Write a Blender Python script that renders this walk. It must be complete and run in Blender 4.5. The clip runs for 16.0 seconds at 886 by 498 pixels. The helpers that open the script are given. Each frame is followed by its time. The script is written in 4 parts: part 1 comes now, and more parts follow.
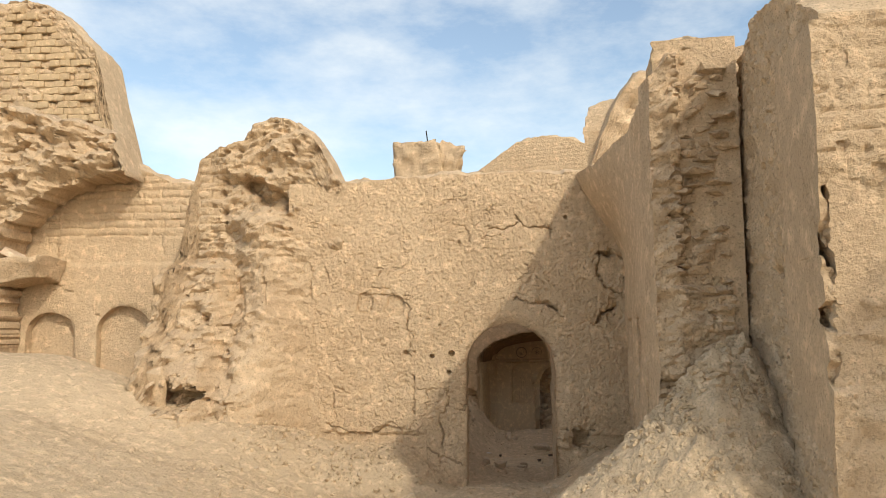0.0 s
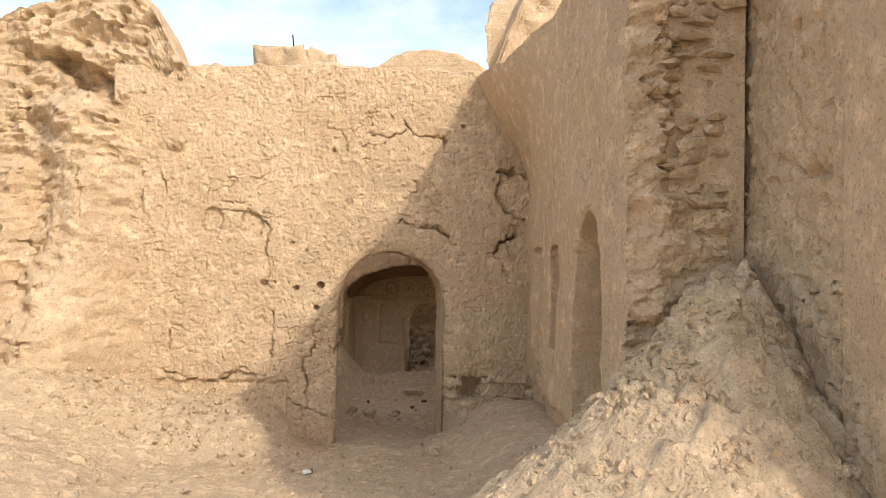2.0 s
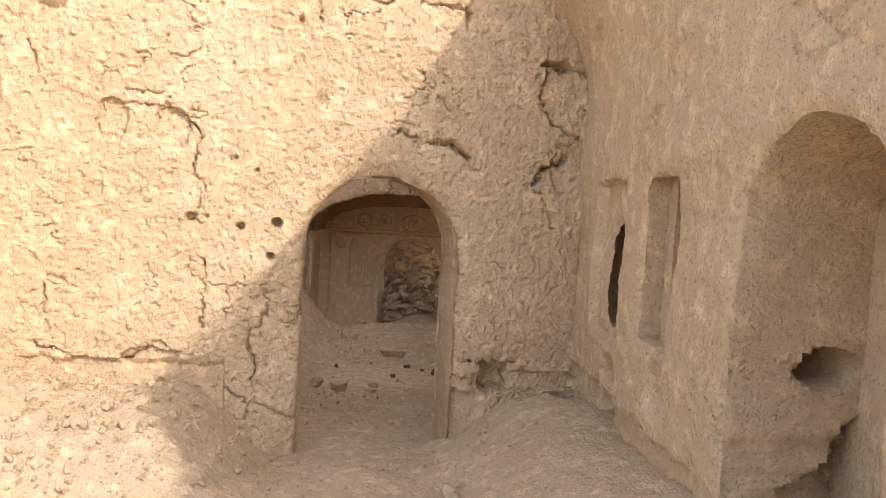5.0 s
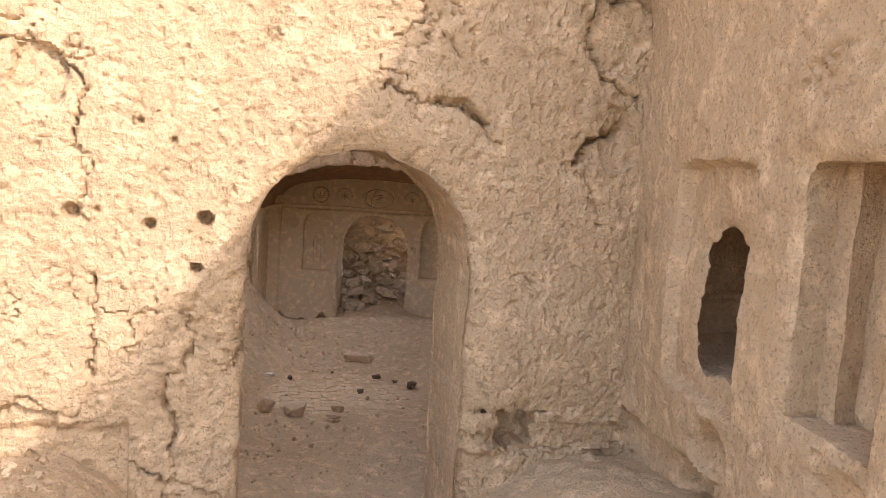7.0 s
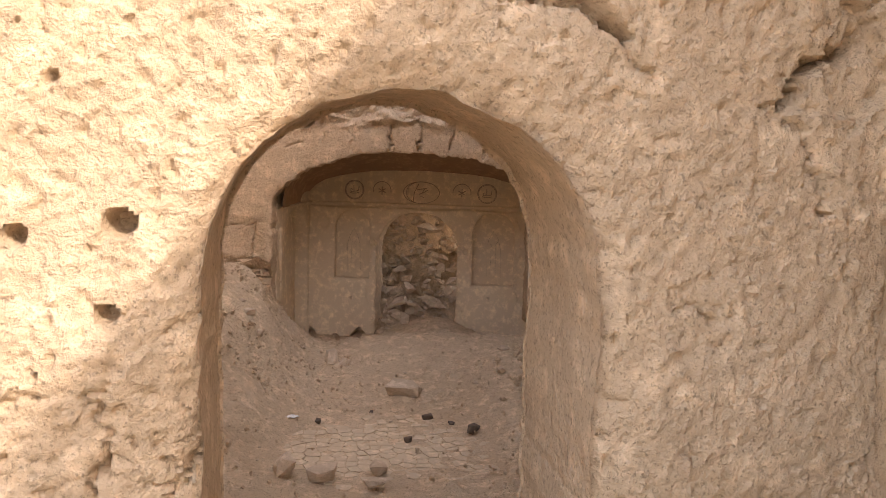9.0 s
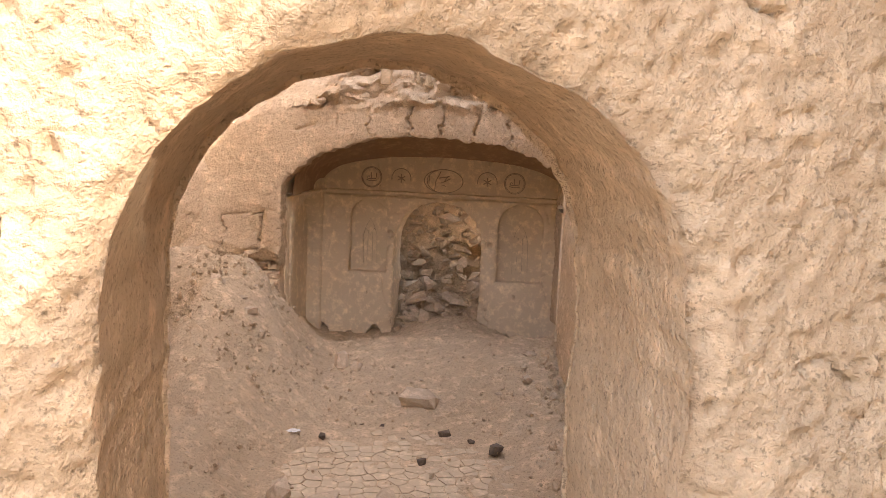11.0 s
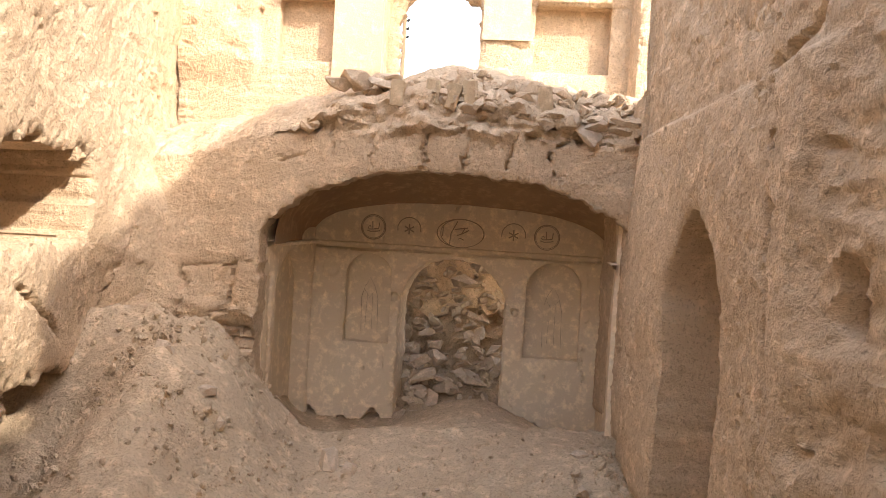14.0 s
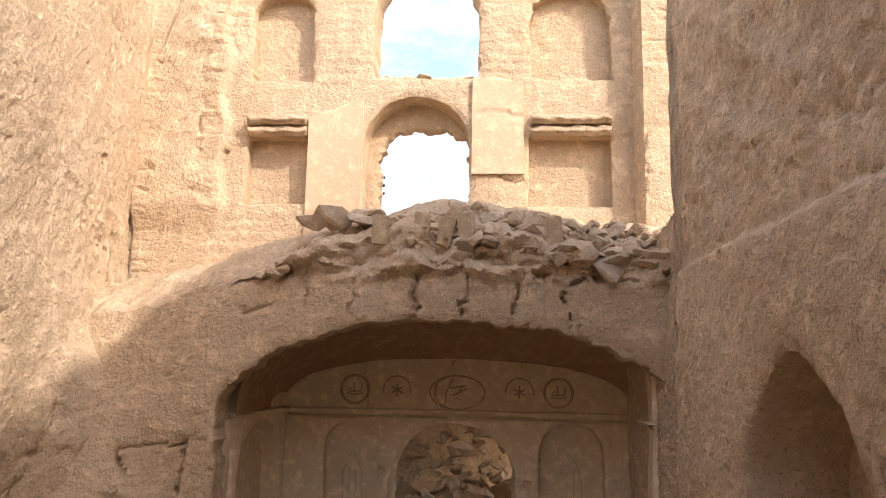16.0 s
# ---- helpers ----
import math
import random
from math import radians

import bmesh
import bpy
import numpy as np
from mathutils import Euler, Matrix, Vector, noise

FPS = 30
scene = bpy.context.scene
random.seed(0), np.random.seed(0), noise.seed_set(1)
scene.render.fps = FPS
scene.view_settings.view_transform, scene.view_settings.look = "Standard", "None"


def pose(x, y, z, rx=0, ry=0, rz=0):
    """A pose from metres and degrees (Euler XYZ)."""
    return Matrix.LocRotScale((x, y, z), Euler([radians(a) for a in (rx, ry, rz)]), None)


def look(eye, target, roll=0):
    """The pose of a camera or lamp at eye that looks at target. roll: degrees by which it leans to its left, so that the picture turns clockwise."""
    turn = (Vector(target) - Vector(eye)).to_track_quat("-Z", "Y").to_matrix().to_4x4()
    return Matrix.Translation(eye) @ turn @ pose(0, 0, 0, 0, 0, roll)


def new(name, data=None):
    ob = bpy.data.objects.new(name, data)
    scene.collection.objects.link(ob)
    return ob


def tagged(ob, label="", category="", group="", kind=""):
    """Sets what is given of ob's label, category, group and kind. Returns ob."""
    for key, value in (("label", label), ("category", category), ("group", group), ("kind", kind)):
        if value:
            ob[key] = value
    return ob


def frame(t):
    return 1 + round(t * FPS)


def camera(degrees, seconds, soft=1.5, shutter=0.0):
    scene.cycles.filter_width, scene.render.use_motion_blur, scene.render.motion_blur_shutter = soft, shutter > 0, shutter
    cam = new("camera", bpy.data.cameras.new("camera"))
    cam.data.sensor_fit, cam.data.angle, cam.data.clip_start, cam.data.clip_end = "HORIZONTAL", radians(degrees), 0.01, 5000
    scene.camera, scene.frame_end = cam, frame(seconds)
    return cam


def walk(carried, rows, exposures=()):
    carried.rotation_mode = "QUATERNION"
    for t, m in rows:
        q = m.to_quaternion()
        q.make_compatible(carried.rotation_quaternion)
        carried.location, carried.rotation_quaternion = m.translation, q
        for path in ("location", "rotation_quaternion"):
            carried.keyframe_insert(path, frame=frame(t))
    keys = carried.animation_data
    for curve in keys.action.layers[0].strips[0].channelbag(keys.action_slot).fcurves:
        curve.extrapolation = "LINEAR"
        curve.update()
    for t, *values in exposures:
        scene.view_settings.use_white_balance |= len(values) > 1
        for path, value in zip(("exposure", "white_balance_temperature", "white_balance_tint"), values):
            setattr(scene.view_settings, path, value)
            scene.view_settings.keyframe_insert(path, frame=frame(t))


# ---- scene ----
cam = camera(59.5, 16.0, soft=0.75)
METRES, EYE, TILT, LEAN, TURN = 10.0, 1.72, 6.0, 0.5, 3.0
ROWS = [
    (0.0, 0.0, 0.0, 0.0, 0.0, 0.0, -0.0),
    (0.5, -0.0064, 0.0374, -0.0072, -4.32, -0.74, -0.79),
    (1.0, -0.0056, 0.0756, -0.0151, -7.35, -2.04, -1.59),
    (1.5, -0.0071, 0.1134, -0.0211, -9.78, -3.14, -2.21),
    (2.0, -0.0105, 0.1521, -0.0255, -10.3, -4.3, -2.64),
    (2.5, -0.0113, 0.1898, -0.031, -9.94, -5.69, -2.62),
    (3.0, -0.0122, 0.2293, -0.0369, -9.98, -6.68, -3.24),
    (3.5, -0.0132, 0.2675, -0.0392, -10.34, -7.6, -3.91),
    (4.0, -0.0098, 0.3072, -0.0431, -10.95, -8.54, -4.19),
    (6.5, 0.005, 0.5066, -0.048, -16.04, -10.84, -6.01),
    (7.0, 0.0076, 0.5438, -0.0546, -16.63, -11.76, -5.82),
    (7.5, 0.0156, 0.5821, -0.0628, -16.44, -12.27, -5.04),
    (8.0, 0.0251, 0.6206, -0.0692, -16.36, -11.96, -4.22),
    (8.5, 0.0312, 0.6579, -0.0741, -15.13, -11.93, -3.88),
    (9.0, 0.0366, 0.693, -0.0822, -14.03, -12.22, -3.71),
    (9.5, 0.0453, 0.7214, -0.0856, -12.95, -12.79, -3.72),
    (10.0, 0.0482, 0.7334, -0.0858, -12.52, -13.15, -3.62),
    (12.5, 0.0601, 0.8028, -0.1037, -11.85, -13.26, -5.58),
    (13.0, 0.0608, 0.8298, -0.1123, -12.04, -12.0, -5.59),
    (13.5, 0.0616, 0.8633, -0.1229, -12.07, -10.02, -5.33),
    (14.0, 0.0672, 0.8911, -0.1303, -12.32, -7.77, -5.3),
    (14.5, 0.0685, 0.9146, -0.1345, -12.72, -5.46, -5.18),
    (15.0, 0.0679, 0.9403, -0.1371, -13.07, -2.96, -4.57),
    (15.5, 0.0704, 0.9576, -0.1376, -13.48, 0.11, -3.95),
    (16.0, 0.0772, 0.9772, -0.138, -13.98, 3.74, -3.09),
]
walk(cam, [(t, pose(0, 0, EYE, TILT, LEAN, TURN) @ pose(METRES * x, METRES * y, METRES * z, 90 + pitch, roll, yaw)) for t, x, y, z, yaw, pitch, roll in ROWS],
     [(0.0, 0.6, 7400, 7), (1.5, 0.9, 7400, 11), (3.5, 1.3, 7100, 13), (7.0, 1.75, 7200, 18), (10.0, 2.1, 7300, 20), (12.6, 2.75, 7200, 16), (13.0, 2.75, 6000, 2), (13.5, 2.65, 6450, 7), (14.0, 2.4, 7000, 15), (14.5, 2.3, 7100, 17), (15.0, 2.15, 7100, 17), (16.0, 1.62, 7000, 18)])

# ---- light: a clear morning with thin cloud, sun over the right-hand wall ----
SUN = Vector((0.72, -1.15, 1.0)).normalized()
sun = new("sun", bpy.data.lights.new("sun", "SUN"))
sun.data.energy, sun.data.angle, sun.data.color = 1.3, radians(1.5), (1.0, 0.95, 0.88)
sun.matrix_world = look(SUN * 60, (0, 0, 0))

world = bpy.data.worlds.new("sky")
scene.world = world
world.use_nodes = True
wn, wl = world.node_tree.nodes, world.node_tree.links
sky = wn.new("ShaderNodeTexSky")
sky.sky_type, sky.sun_disc = "NISHITA", False
sky.sun_elevation = math.asin(SUN.z)
sky.sun_rotation = math.atan2(SUN.x, SUN.y)
sky.air_density, sky.dust_density = 1.0, 2.0
wco = wn.new("ShaderNodeTexCoord")
wmap = wn.new("ShaderNodeMapping")
wmap.inputs["Scale"].default_value = (3.0, 3.0, 7.0)
cloud = wn.new("ShaderNodeTexNoise")
cloud.inputs["Scale"].default_value, cloud.inputs["Detail"].default_value, cloud.inputs["Roughness"].default_value = 1.3, 9.0, 0.62
cramp = wn.new("ShaderNodeValToRGB")
cramp.color_ramp.elements[0].position, cramp.color_ramp.elements[1].position = 0.38, 0.86
cmix = wn.new("ShaderNodeMix")
cmix.data_type = "RGBA"
cmix.inputs["B"].default_value = (5.0, 5.3, 5.7, 1)
wl.new(wco.outputs["Generated"], wmap.inputs["Vector"])
wl.new(wmap.outputs["Vector"], cloud.inputs["Vector"])
wl.new(cloud.outputs["Fac"], cramp.inputs["Fac"])
wl.new(cramp.outputs["Color"], cmix.inputs["Factor"])
wl.new(sky.outputs["Color"], cmix.inputs["A"])
wl.new(cmix.outputs["Result"], wn["Background"].inputs["Color"])
wn["Background"].inputs["Strength"].default_value = 0.15


# ---- noise on arrays of points ----
RNG = np.random.RandomState(7)
PERM = np.tile(RNG.permutation(256), 3)
GRAD = RNG.normal(size=(256, 3))
GRAD /= np.linalg.norm(GRAD, axis=1)[:, None]


def perlin(p):
    """Gradient noise, about -0.7 to 0.7, at an (n, 3) array of points."""
    i = np.floor(p).astype(int)
    f = p - i
    i &= 255
    w = f * f * f * (f * (f * 6 - 15) + 10)
    total = 0
    for a in (0, 1):
        for b in (0, 1):
            for c in (0, 1):
                h = PERM[PERM[PERM[i[:, 0] + a] + i[:, 1] + b] + i[:, 2] + c]
                d = np.einsum("ij,ij->i", GRAD[h], f - (a, b, c))
                k = (w[:, 0] if a else 1 - w[:, 0]) * (w[:, 1] if b else 1 - w[:, 1]) * (w[:, 2] if c else 1 - w[:, 2])
                total = total + k * d
    return total


def fbm(p, size, octaves=3, seed=0.0, rough=0.5):
    """Layered noise whose largest lumps are about size metres."""
    total, amp, q = 0, 1.0, np.asarray(p, float) / size + seed * 17.31 + 40
    for _ in range(octaves):
        total = total + amp * perlin(q)
        q, amp = q * 2.03 + 11.7, amp * rough
    return total


def smooth(a, b, x):
    t = np.clip((x - a) / (b - a), 0, 1)
    return t * t * (3 - 2 * t)


def bump(x, y, cx, cy, rx, ry):
    return np.exp(-(((x - cx) / rx) ** 2 + ((y - cy) / ry) ** 2))


# ---- materials ----
def mud(name, colour, dark, grain=1.0, straw=0.3, relief=0.02, dirt_shade=0.35):
    """Weathered mud plaster: two tones, dirt specks and pit shade put into the colour, and bits of straw."""
    m = bpy.data.materials.new(name)
    m.use_nodes = True
    n, l = m.node_tree.nodes, m.node_tree.links
    bsdf = n["Principled BSDF"]
    bsdf.inputs["Roughness"].default_value = 0.95
    bsdf.inputs["Specular IOR Level"].default_value = 0.12
    geo = n.new("ShaderNodeNewGeometry")

    def tex(scale, detail, rough=0.6):
        t = n.new("ShaderNodeTexNoise")
        t.inputs["Scale"].default_value, t.inputs["Detail"].default_value, t.inputs["Roughness"].default_value = scale, detail, rough
        l.new(geo.outputs["Position"], t.inputs["Vector"])
        return t

    def mix(fac, a, b, kind="MIX"):
        x = n.new("ShaderNodeMix")
        x.data_type, x.blend_type = "RGBA", kind
        for key, v in (("Factor", fac), ("A", a), ("B", b)):
            if isinstance(v, bpy.types.NodeSocket):
                l.new(v, x.inputs[key])
            else:
                x.inputs[key].default_value = v
        return x.outputs["Result"]

    def ramp(src, lo, hi):
        r = n.new("ShaderNodeMapRange")
        r.inputs["From Min"].default_value, r.inputs["From Max"].default_value = lo, hi
        l.new(src, r.inputs["Value"])
        return r.outputs["Result"]

    large, small, fine, mid = tex(0.9, 5), tex(9 * grain, 6, 0.68), tex(75 * grain, 4, 0.75), tex(30 * grain, 4, 0.65)
    col = mix(ramp(large.outputs["Fac"], 0.35, 0.68), (*colour, 1), (*dark, 1))
    light = tuple(min(1, c * 1.34) for c in colour)
    col = mix(ramp(small.outputs["Fac"], 0.5, 0.7), col, (*light, 1))
    # dirt specks, and the shade of pits and crevices painted in as dark colour
    pit = tuple(c * 0.4 for c in dark)
    deep = mix(ramp(fine.outputs["Fac"], 0.56, 0.64), (0, 0, 0, 1), (dirt_shade, dirt_shade, dirt_shade, 1))
    col = mix(deep, col, (*pit, 1))
    seam = mix(ramp(mid.outputs["Fac"], 0.42, 0.34), (0, 0, 0, 1), (dirt_shade * 0.5, dirt_shade * 0.5, dirt_shade * 0.5, 1))
    col = mix(seam, col, (*pit, 1))
    vor = n.new("ShaderNodeTexVoronoi")
    vor.inputs["Scale"].default_value = 55 * grain
    wave = n.new("ShaderNodeMapping")
    wave.inputs["Scale"].default_value = (1.0, 1.0, 0.35)
    l.new(geo.outputs["Position"], wave.inputs["Vector"])
    l.new(wave.outputs["Vector"], vor.inputs["Vector"])
    fleck = mix(ramp(vor.outputs["Distance"], 0.16, 0.04), (0, 0, 0, 1), (straw, straw, straw, 1))
    col = mix(fleck, col, (*[min(1, c * 1.5) for c in colour], 1))
    l.new(col, bsdf.inputs["Base Color"])
    add = n.new("ShaderNodeMath")
    add.operation = "MULTIPLY_ADD"
    add.inputs[1].default_value = 2.6
    l.new(small.outputs["Fac"], add.inputs[0])
    daub = n.new("ShaderNodeMath")
    daub.operation = "MULTIPLY_ADD"
    daub.inputs[1].default_value = 2.4
    l.new(mid.outputs["Fac"], daub.inputs[0])
    l.new(fine.outputs["Fac"], daub.inputs[2])
    l.new(daub.outputs["Value"], add.inputs[2])
    b = n.new("ShaderNodeBump")
    b.inputs["Strength"].default_value, b.inputs["Distance"].default_value = 1.0, relief * 0.34
    l.new(add.outputs["Value"], b.inputs["Height"])
    l.new(b.outputs["Normal"], bsdf.inputs["Normal"])
    return m


MUD = mud("mud_plaster", (0.612, 0.464, 0.312), (0.548, 0.404, 0.263), relief=0.026, dirt_shade=0.62)
MUD_ROUGH = mud("eroded_mud", (0.594, 0.45, 0.303), (0.501, 0.367, 0.24), grain=0.8, relief=0.032, dirt_shade=0.62)
MUD_FINE = mud("fine_plaster", (0.752, 0.621, 0.447), (0.691, 0.562, 0.394), grain=1.4, straw=0.08, relief=0.005, dirt_shade=0.12)
EARTH = mud("dusty_earth", (0.65, 0.501, 0.339), (0.557, 0.422, 0.276), grain=1.2, relief=0.03, dirt_shade=0.62)
STONE = mud("clay_rubble", (0.62, 0.495, 0.36), (0.50, 0.39, 0.275), grain=1.5, straw=0.1, relief=0.012)
CRUST = mud("dried_mud_crust", (0.631, 0.51, 0.356), (0.575, 0.459, 0.32), grain=1.5, straw=0.1, relief=0.008, dirt_shade=0.12)
VAULT = mud("brown_plaster", (0.39, 0.26, 0.16), (0.316, 0.209, 0.125), grain=1.2, straw=0.05, relief=0.006, dirt_shade=0.2)
BRICK = mud("adobe_brick", (0.557, 0.422, 0.271), (0.464, 0.343, 0.213), grain=1.3, relief=0.015, dirt_shade=0.35)
FACING = mud("facing_plaster", (0.575, 0.441, 0.298), (0.529, 0.399, 0.263), grain=1.4, straw=0.08, relief=0.005, dirt_shade=0.15)
DARK = mud("charred_stone", (0.16, 0.12, 0.09), (0.11, 0.085, 0.065), grain=1.5, straw=0.05, relief=0.01)
INCISED = mud("incised_line", (0.40, 0.31, 0.225), (0.35, 0.27, 0.19), grain=1.5, straw=0.0, relief=0.004)
TWIG = mud("dry_twig", (0.22, 0.15, 0.09), (0.16, 0.11, 0.065), grain=2.0, straw=0.1, relief=0.003)
PAPER = mud("white_litter", (0.80, 0.79, 0.76), (0.72, 0.71, 0.68), grain=2.0, straw=0.0, relief=0.002, dirt_shade=0.05)
WIRE = mud("black_cable", (0.03, 0.03, 0.03), (0.025, 0.025, 0.025), straw=0.0, relief=0.001)


# ---- building helpers ----
def mesh_from(name, verts, faces, mat, shade=True):
    me = bpy.data.meshes.new(name)
    me.from_pydata([tuple(v) for v in verts], [], faces)
    if mat:
        me.materials.append(mat)
    if shade:
        me.polygons.foreach_set("use_smooth", [True] * len(me.polygons))
        me.set_sharp_from_angle(angle=radians(48))
    me.update()
    return me


def thing(name, me, label="", category="", group="", kind="", at=None):
    ob = new(name, me)
    if at is not None:
        ob.matrix_world = at
    return tagged(ob, label, category, group, kind)


def arch(cx, w, z0, zs, rise, e=2.0, wob=0.012, seed=1.0):
    """An arched outline: negative inside. e under 2 makes the head pointed."""
    def f(s, z):
        a, b = np.abs(s - cx) / (w / 2), np.maximum(z - zs, 0) / max(rise, 1e-3)
        head = ((a ** e + b ** e) ** (1 / e) - 1) * min(w / 2, max(rise, 0.02))
        d = np.where(z > zs, head, np.abs(s - cx) - w / 2)
        d = np.maximum(d, z0 - z)
        p = np.stack([s, z, np.full_like(s, seed)], -1)
        return d + wob * (1.5 * fbm(p, 0.16, 2, seed) + 0.8 * fbm(p, 0.05, 2, seed + 1))
    return f


def slab(p0, p1, zb, top, res, thick, relief, holes=(), lean=None):
    """A wall from p0 to p1, its face to the right of that way, as verts and faces. top: function of s. relief: function of
    s and z, metres outwards. holes: (outline, depth, through, taper), and a relief for one jamb."""
    p0, p1 = np.array(p0, float), np.array(p1, float)
    length = np.linalg.norm(p1 - p0)
    u = (p1 - p0) / length
    nrm = np.array([u[1], -u[0]])
    ns = max(2, int(length / res) + 1)
    s1 = np.linspace(0, length, ns)
    tops = top(s1)
    nz = max(2, int((tops.max() - zb) / res) + 1)
    v1 = np.linspace(0, 1, nz)
    S = np.repeat(s1[:, None], nz, 1)
    Z = zb + v1[None, :] * (tops[:, None] - zb)
    idx = np.arange(ns * nz).reshape(ns, nz)
    quads = np.stack([idx[:-1, :-1], idx[1:, :-1], idx[1:, 1:], idx[:-1, 1:]], -1).reshape(-1, 4)
    S, Z = S.ravel(), Z.ravel()
    owner = np.full(len(quads), -1)
    edge_round = np.zeros(len(S))
    for k, (f, depth, thru, taper, *inner_relief) in enumerate(holes):
        fc = f(S[quads].mean(1), Z[quads].mean(1))
        inside = (fc < 0) & (owner < 0)
        owner[inside] = k
        hit_in, hit_out = np.zeros(len(S), bool), np.zeros(len(S), bool)
        hit_in[quads[inside].ravel()] = True
        hit_out[quads[~inside].ravel()] = True
        rim = np.where(hit_in & hit_out)[0]
        for _ in range(4):
            h = 0.004
            a, b = S[rim], Z[rim]
            d = f(a, b)
            gs, gz = (f(a + h, b) - f(a - h, b)) / (2 * h), (f(a, b + h) - f(a, b - h)) / (2 * h)
            g = np.maximum(gs * gs + gz * gz, 0.05)
            S[rim] -= np.clip(d * gs / g, -res, res) * 0.8
            Z[rim] -= np.clip(d * gz / g, -res, res) * 0.8
        d = f(S, Z)
        edge_round += (0.06 * np.exp(-np.maximum(d, 0) / 0.07)) if thru and depth > 0.5 else 0.022 * np.exp(-np.maximum(d, 0) / 0.03)

    def world_at(s, z, off):
        xy = p0 + s[:, None] * u + off[:, None] * nrm
        return np.column_stack([xy, z])

    base = relief(S, Z) if relief else np.zeros(len(S))
    if lean is not None:
        base = base + lean(S, Z)
    verts = [world_at(S, Z, base - edge_round)]
    faces = [tuple(q) for q in quads[owner < 0]]
    count = len(S)
    for k, (f, depth, thru, taper, *inner_relief) in enumerate(holes):
        mine = quads[owner == k]
        if not len(mine):
            continue
        used = np.unique(mine)
        edges = {}
        for q in mine:
            for i in range(4):
                a, b = int(q[i]), int(q[(i + 1) % 4])
                if (b, a) in edges:
                    del edges[(b, a)]
                else:
                    edges[(a, b)] = 1
        edges = [(a, b) for a, b in edges if not ((a // nz == b // nz and a // nz in (0, ns - 1)) or (a % nz == 0 and b % nz == 0))]
        rim = sorted({v for e in edges for v in e})
        at = {v: i for i, v in enumerate(rim)}
        rim_a = np.array(rim)
        rs, rz = S[rim_a], Z[rim_a]
        cs, cz = rs.mean(), rz.mean()
        steps = max(1, min(24, int(depth / max(res * 1.6, 0.025))))
        last = {v: v for v in rim}
        for j in range(1, steps + 1):
            t = j / steps
            off = -depth * t + (1 - t) * base[rim_a]
            k_t = t ** 0.35 if taper > 1 else t
            ss, zz = rs + (rs - cs) * taper * k_t, rz + (rz - cz) * taper * k_t * (rz > cz)
            if j < steps or thru:
                wv = fbm(np.column_stack([ss, zz, off]), 0.3, 3, 5.0 + k) * 0.013
                ss = ss + wv * np.sign(rs - cs)
                if inner_relief:
                    ss = ss - inner_relief[0](off, zz) * smooth(0.0, -0.2, rs - cs)
                zz = zz + wv * smooth(cz, cz + 0.3, rz)
            verts.append(world_at(ss, zz, off))
            cur = {v: count + at[v] for v in rim}
            count += len(rim)
            for a, b in edges:
                faces.append((last[a], last[b], cur[b], cur[a]))
            last = cur
        if not thru:
            inner = [int(v) for v in used if int(v) not in at]
            ia = np.array(inner, int)
            m = dict(last)
            if len(ia):
                p = np.column_stack([S[ia], Z[ia], np.full(len(ia), depth)])
                off = -depth + fbm(p, 0.3, 3, 3.0 + k) * 0.03 * min(1, depth * 5)
                verts.append(world_at(S[ia] + (S[ia] - cs) * taper, Z[ia] + (Z[ia] - cz) * taper * (Z[ia] > cz), off))
                m.update({int(v): count + i for i, v in enumerate(inner)})
                count += len(inner)
            faces += [tuple(m[int(v)] for v in q) for q in mine]
    # back, top and ends
    if any(h[2] for h in holes):
        thru = np.zeros(len(quads), bool)
        for k, h in enumerate(holes):
            if h[2]:
                thru |= owner == k
        verts.append(world_at(S, Z, np.full(len(S), -thick)))
        faces += [tuple(int(v) + count for v in q[::-1]) for q in quads[~thru]]
        ring = [count + idx[:, -1], count + idx[0], count + idx[-1]]
        count += len(S)
    else:
        bs, bt = s1, tops
        lo = world_at(bs, np.full(ns, zb), np.full(ns, -thick))
        hi = world_at(bs, bt, np.full(ns, -thick))
        verts += [lo, hi]
        lo_i, hi_i = count + np.arange(ns), count + ns + np.arange(ns)
        count += 2 * ns
        faces += [(int(lo_i[i + 1]), int(lo_i[i]), int(hi_i[i]), int(hi_i[i + 1])) for i in range(ns - 1)]
        ring = [hi_i, None, None]
        faces.append(tuple(int(v) for v in [lo_i[0]] + list(idx[0]) + [hi_i[0]]))
        faces.append(tuple(int(v) for v in [hi_i[-1]] + list(idx[-1][::-1]) + [lo_i[-1]]))
    tf = idx[:, -1]
    steps = max(2, int(thick / 0.06))
    last = tf
    ends = smooth(0, 0.2, s1) * smooth(length, length - 0.2, s1)
    for j in range(1, steps):
        t = j / steps
        off = base[tf] * (1 - t) - thick * t
        zz = tops + ends * (0.06 * math.sin(math.pi * t) + 0.09 * fbm(np.column_stack([s1, off, tops]), 0.25, 3, 9.0) * math.sin(math.pi * t))
        verts.append(world_at(s1, zz, off))
        cur = count + np.arange(ns)
        count += ns
        faces += [(int(last[i]), int(last[i + 1]), int(cur[i + 1]), int(cur[i])) for i in range(ns - 1)]
        last = cur
    faces += [(int(last[i]), int(last[i + 1]), int(ring[0][i + 1]), int(ring[0][i])) for i in range(ns - 1)]
    if ring[1] is not None:
        own = thru.reshape(ns - 1, nz - 1)
        for a, b, col in ((idx[0], ring[1], own[0]), (ring[2], idx[-1], own[-1])):
            faces += [(int(a[i]), int(a[i + 1]), int(b[i + 1]), int(b[i])) for i in range(nz - 1) if not col[i]]
    return np.vstack(verts), faces


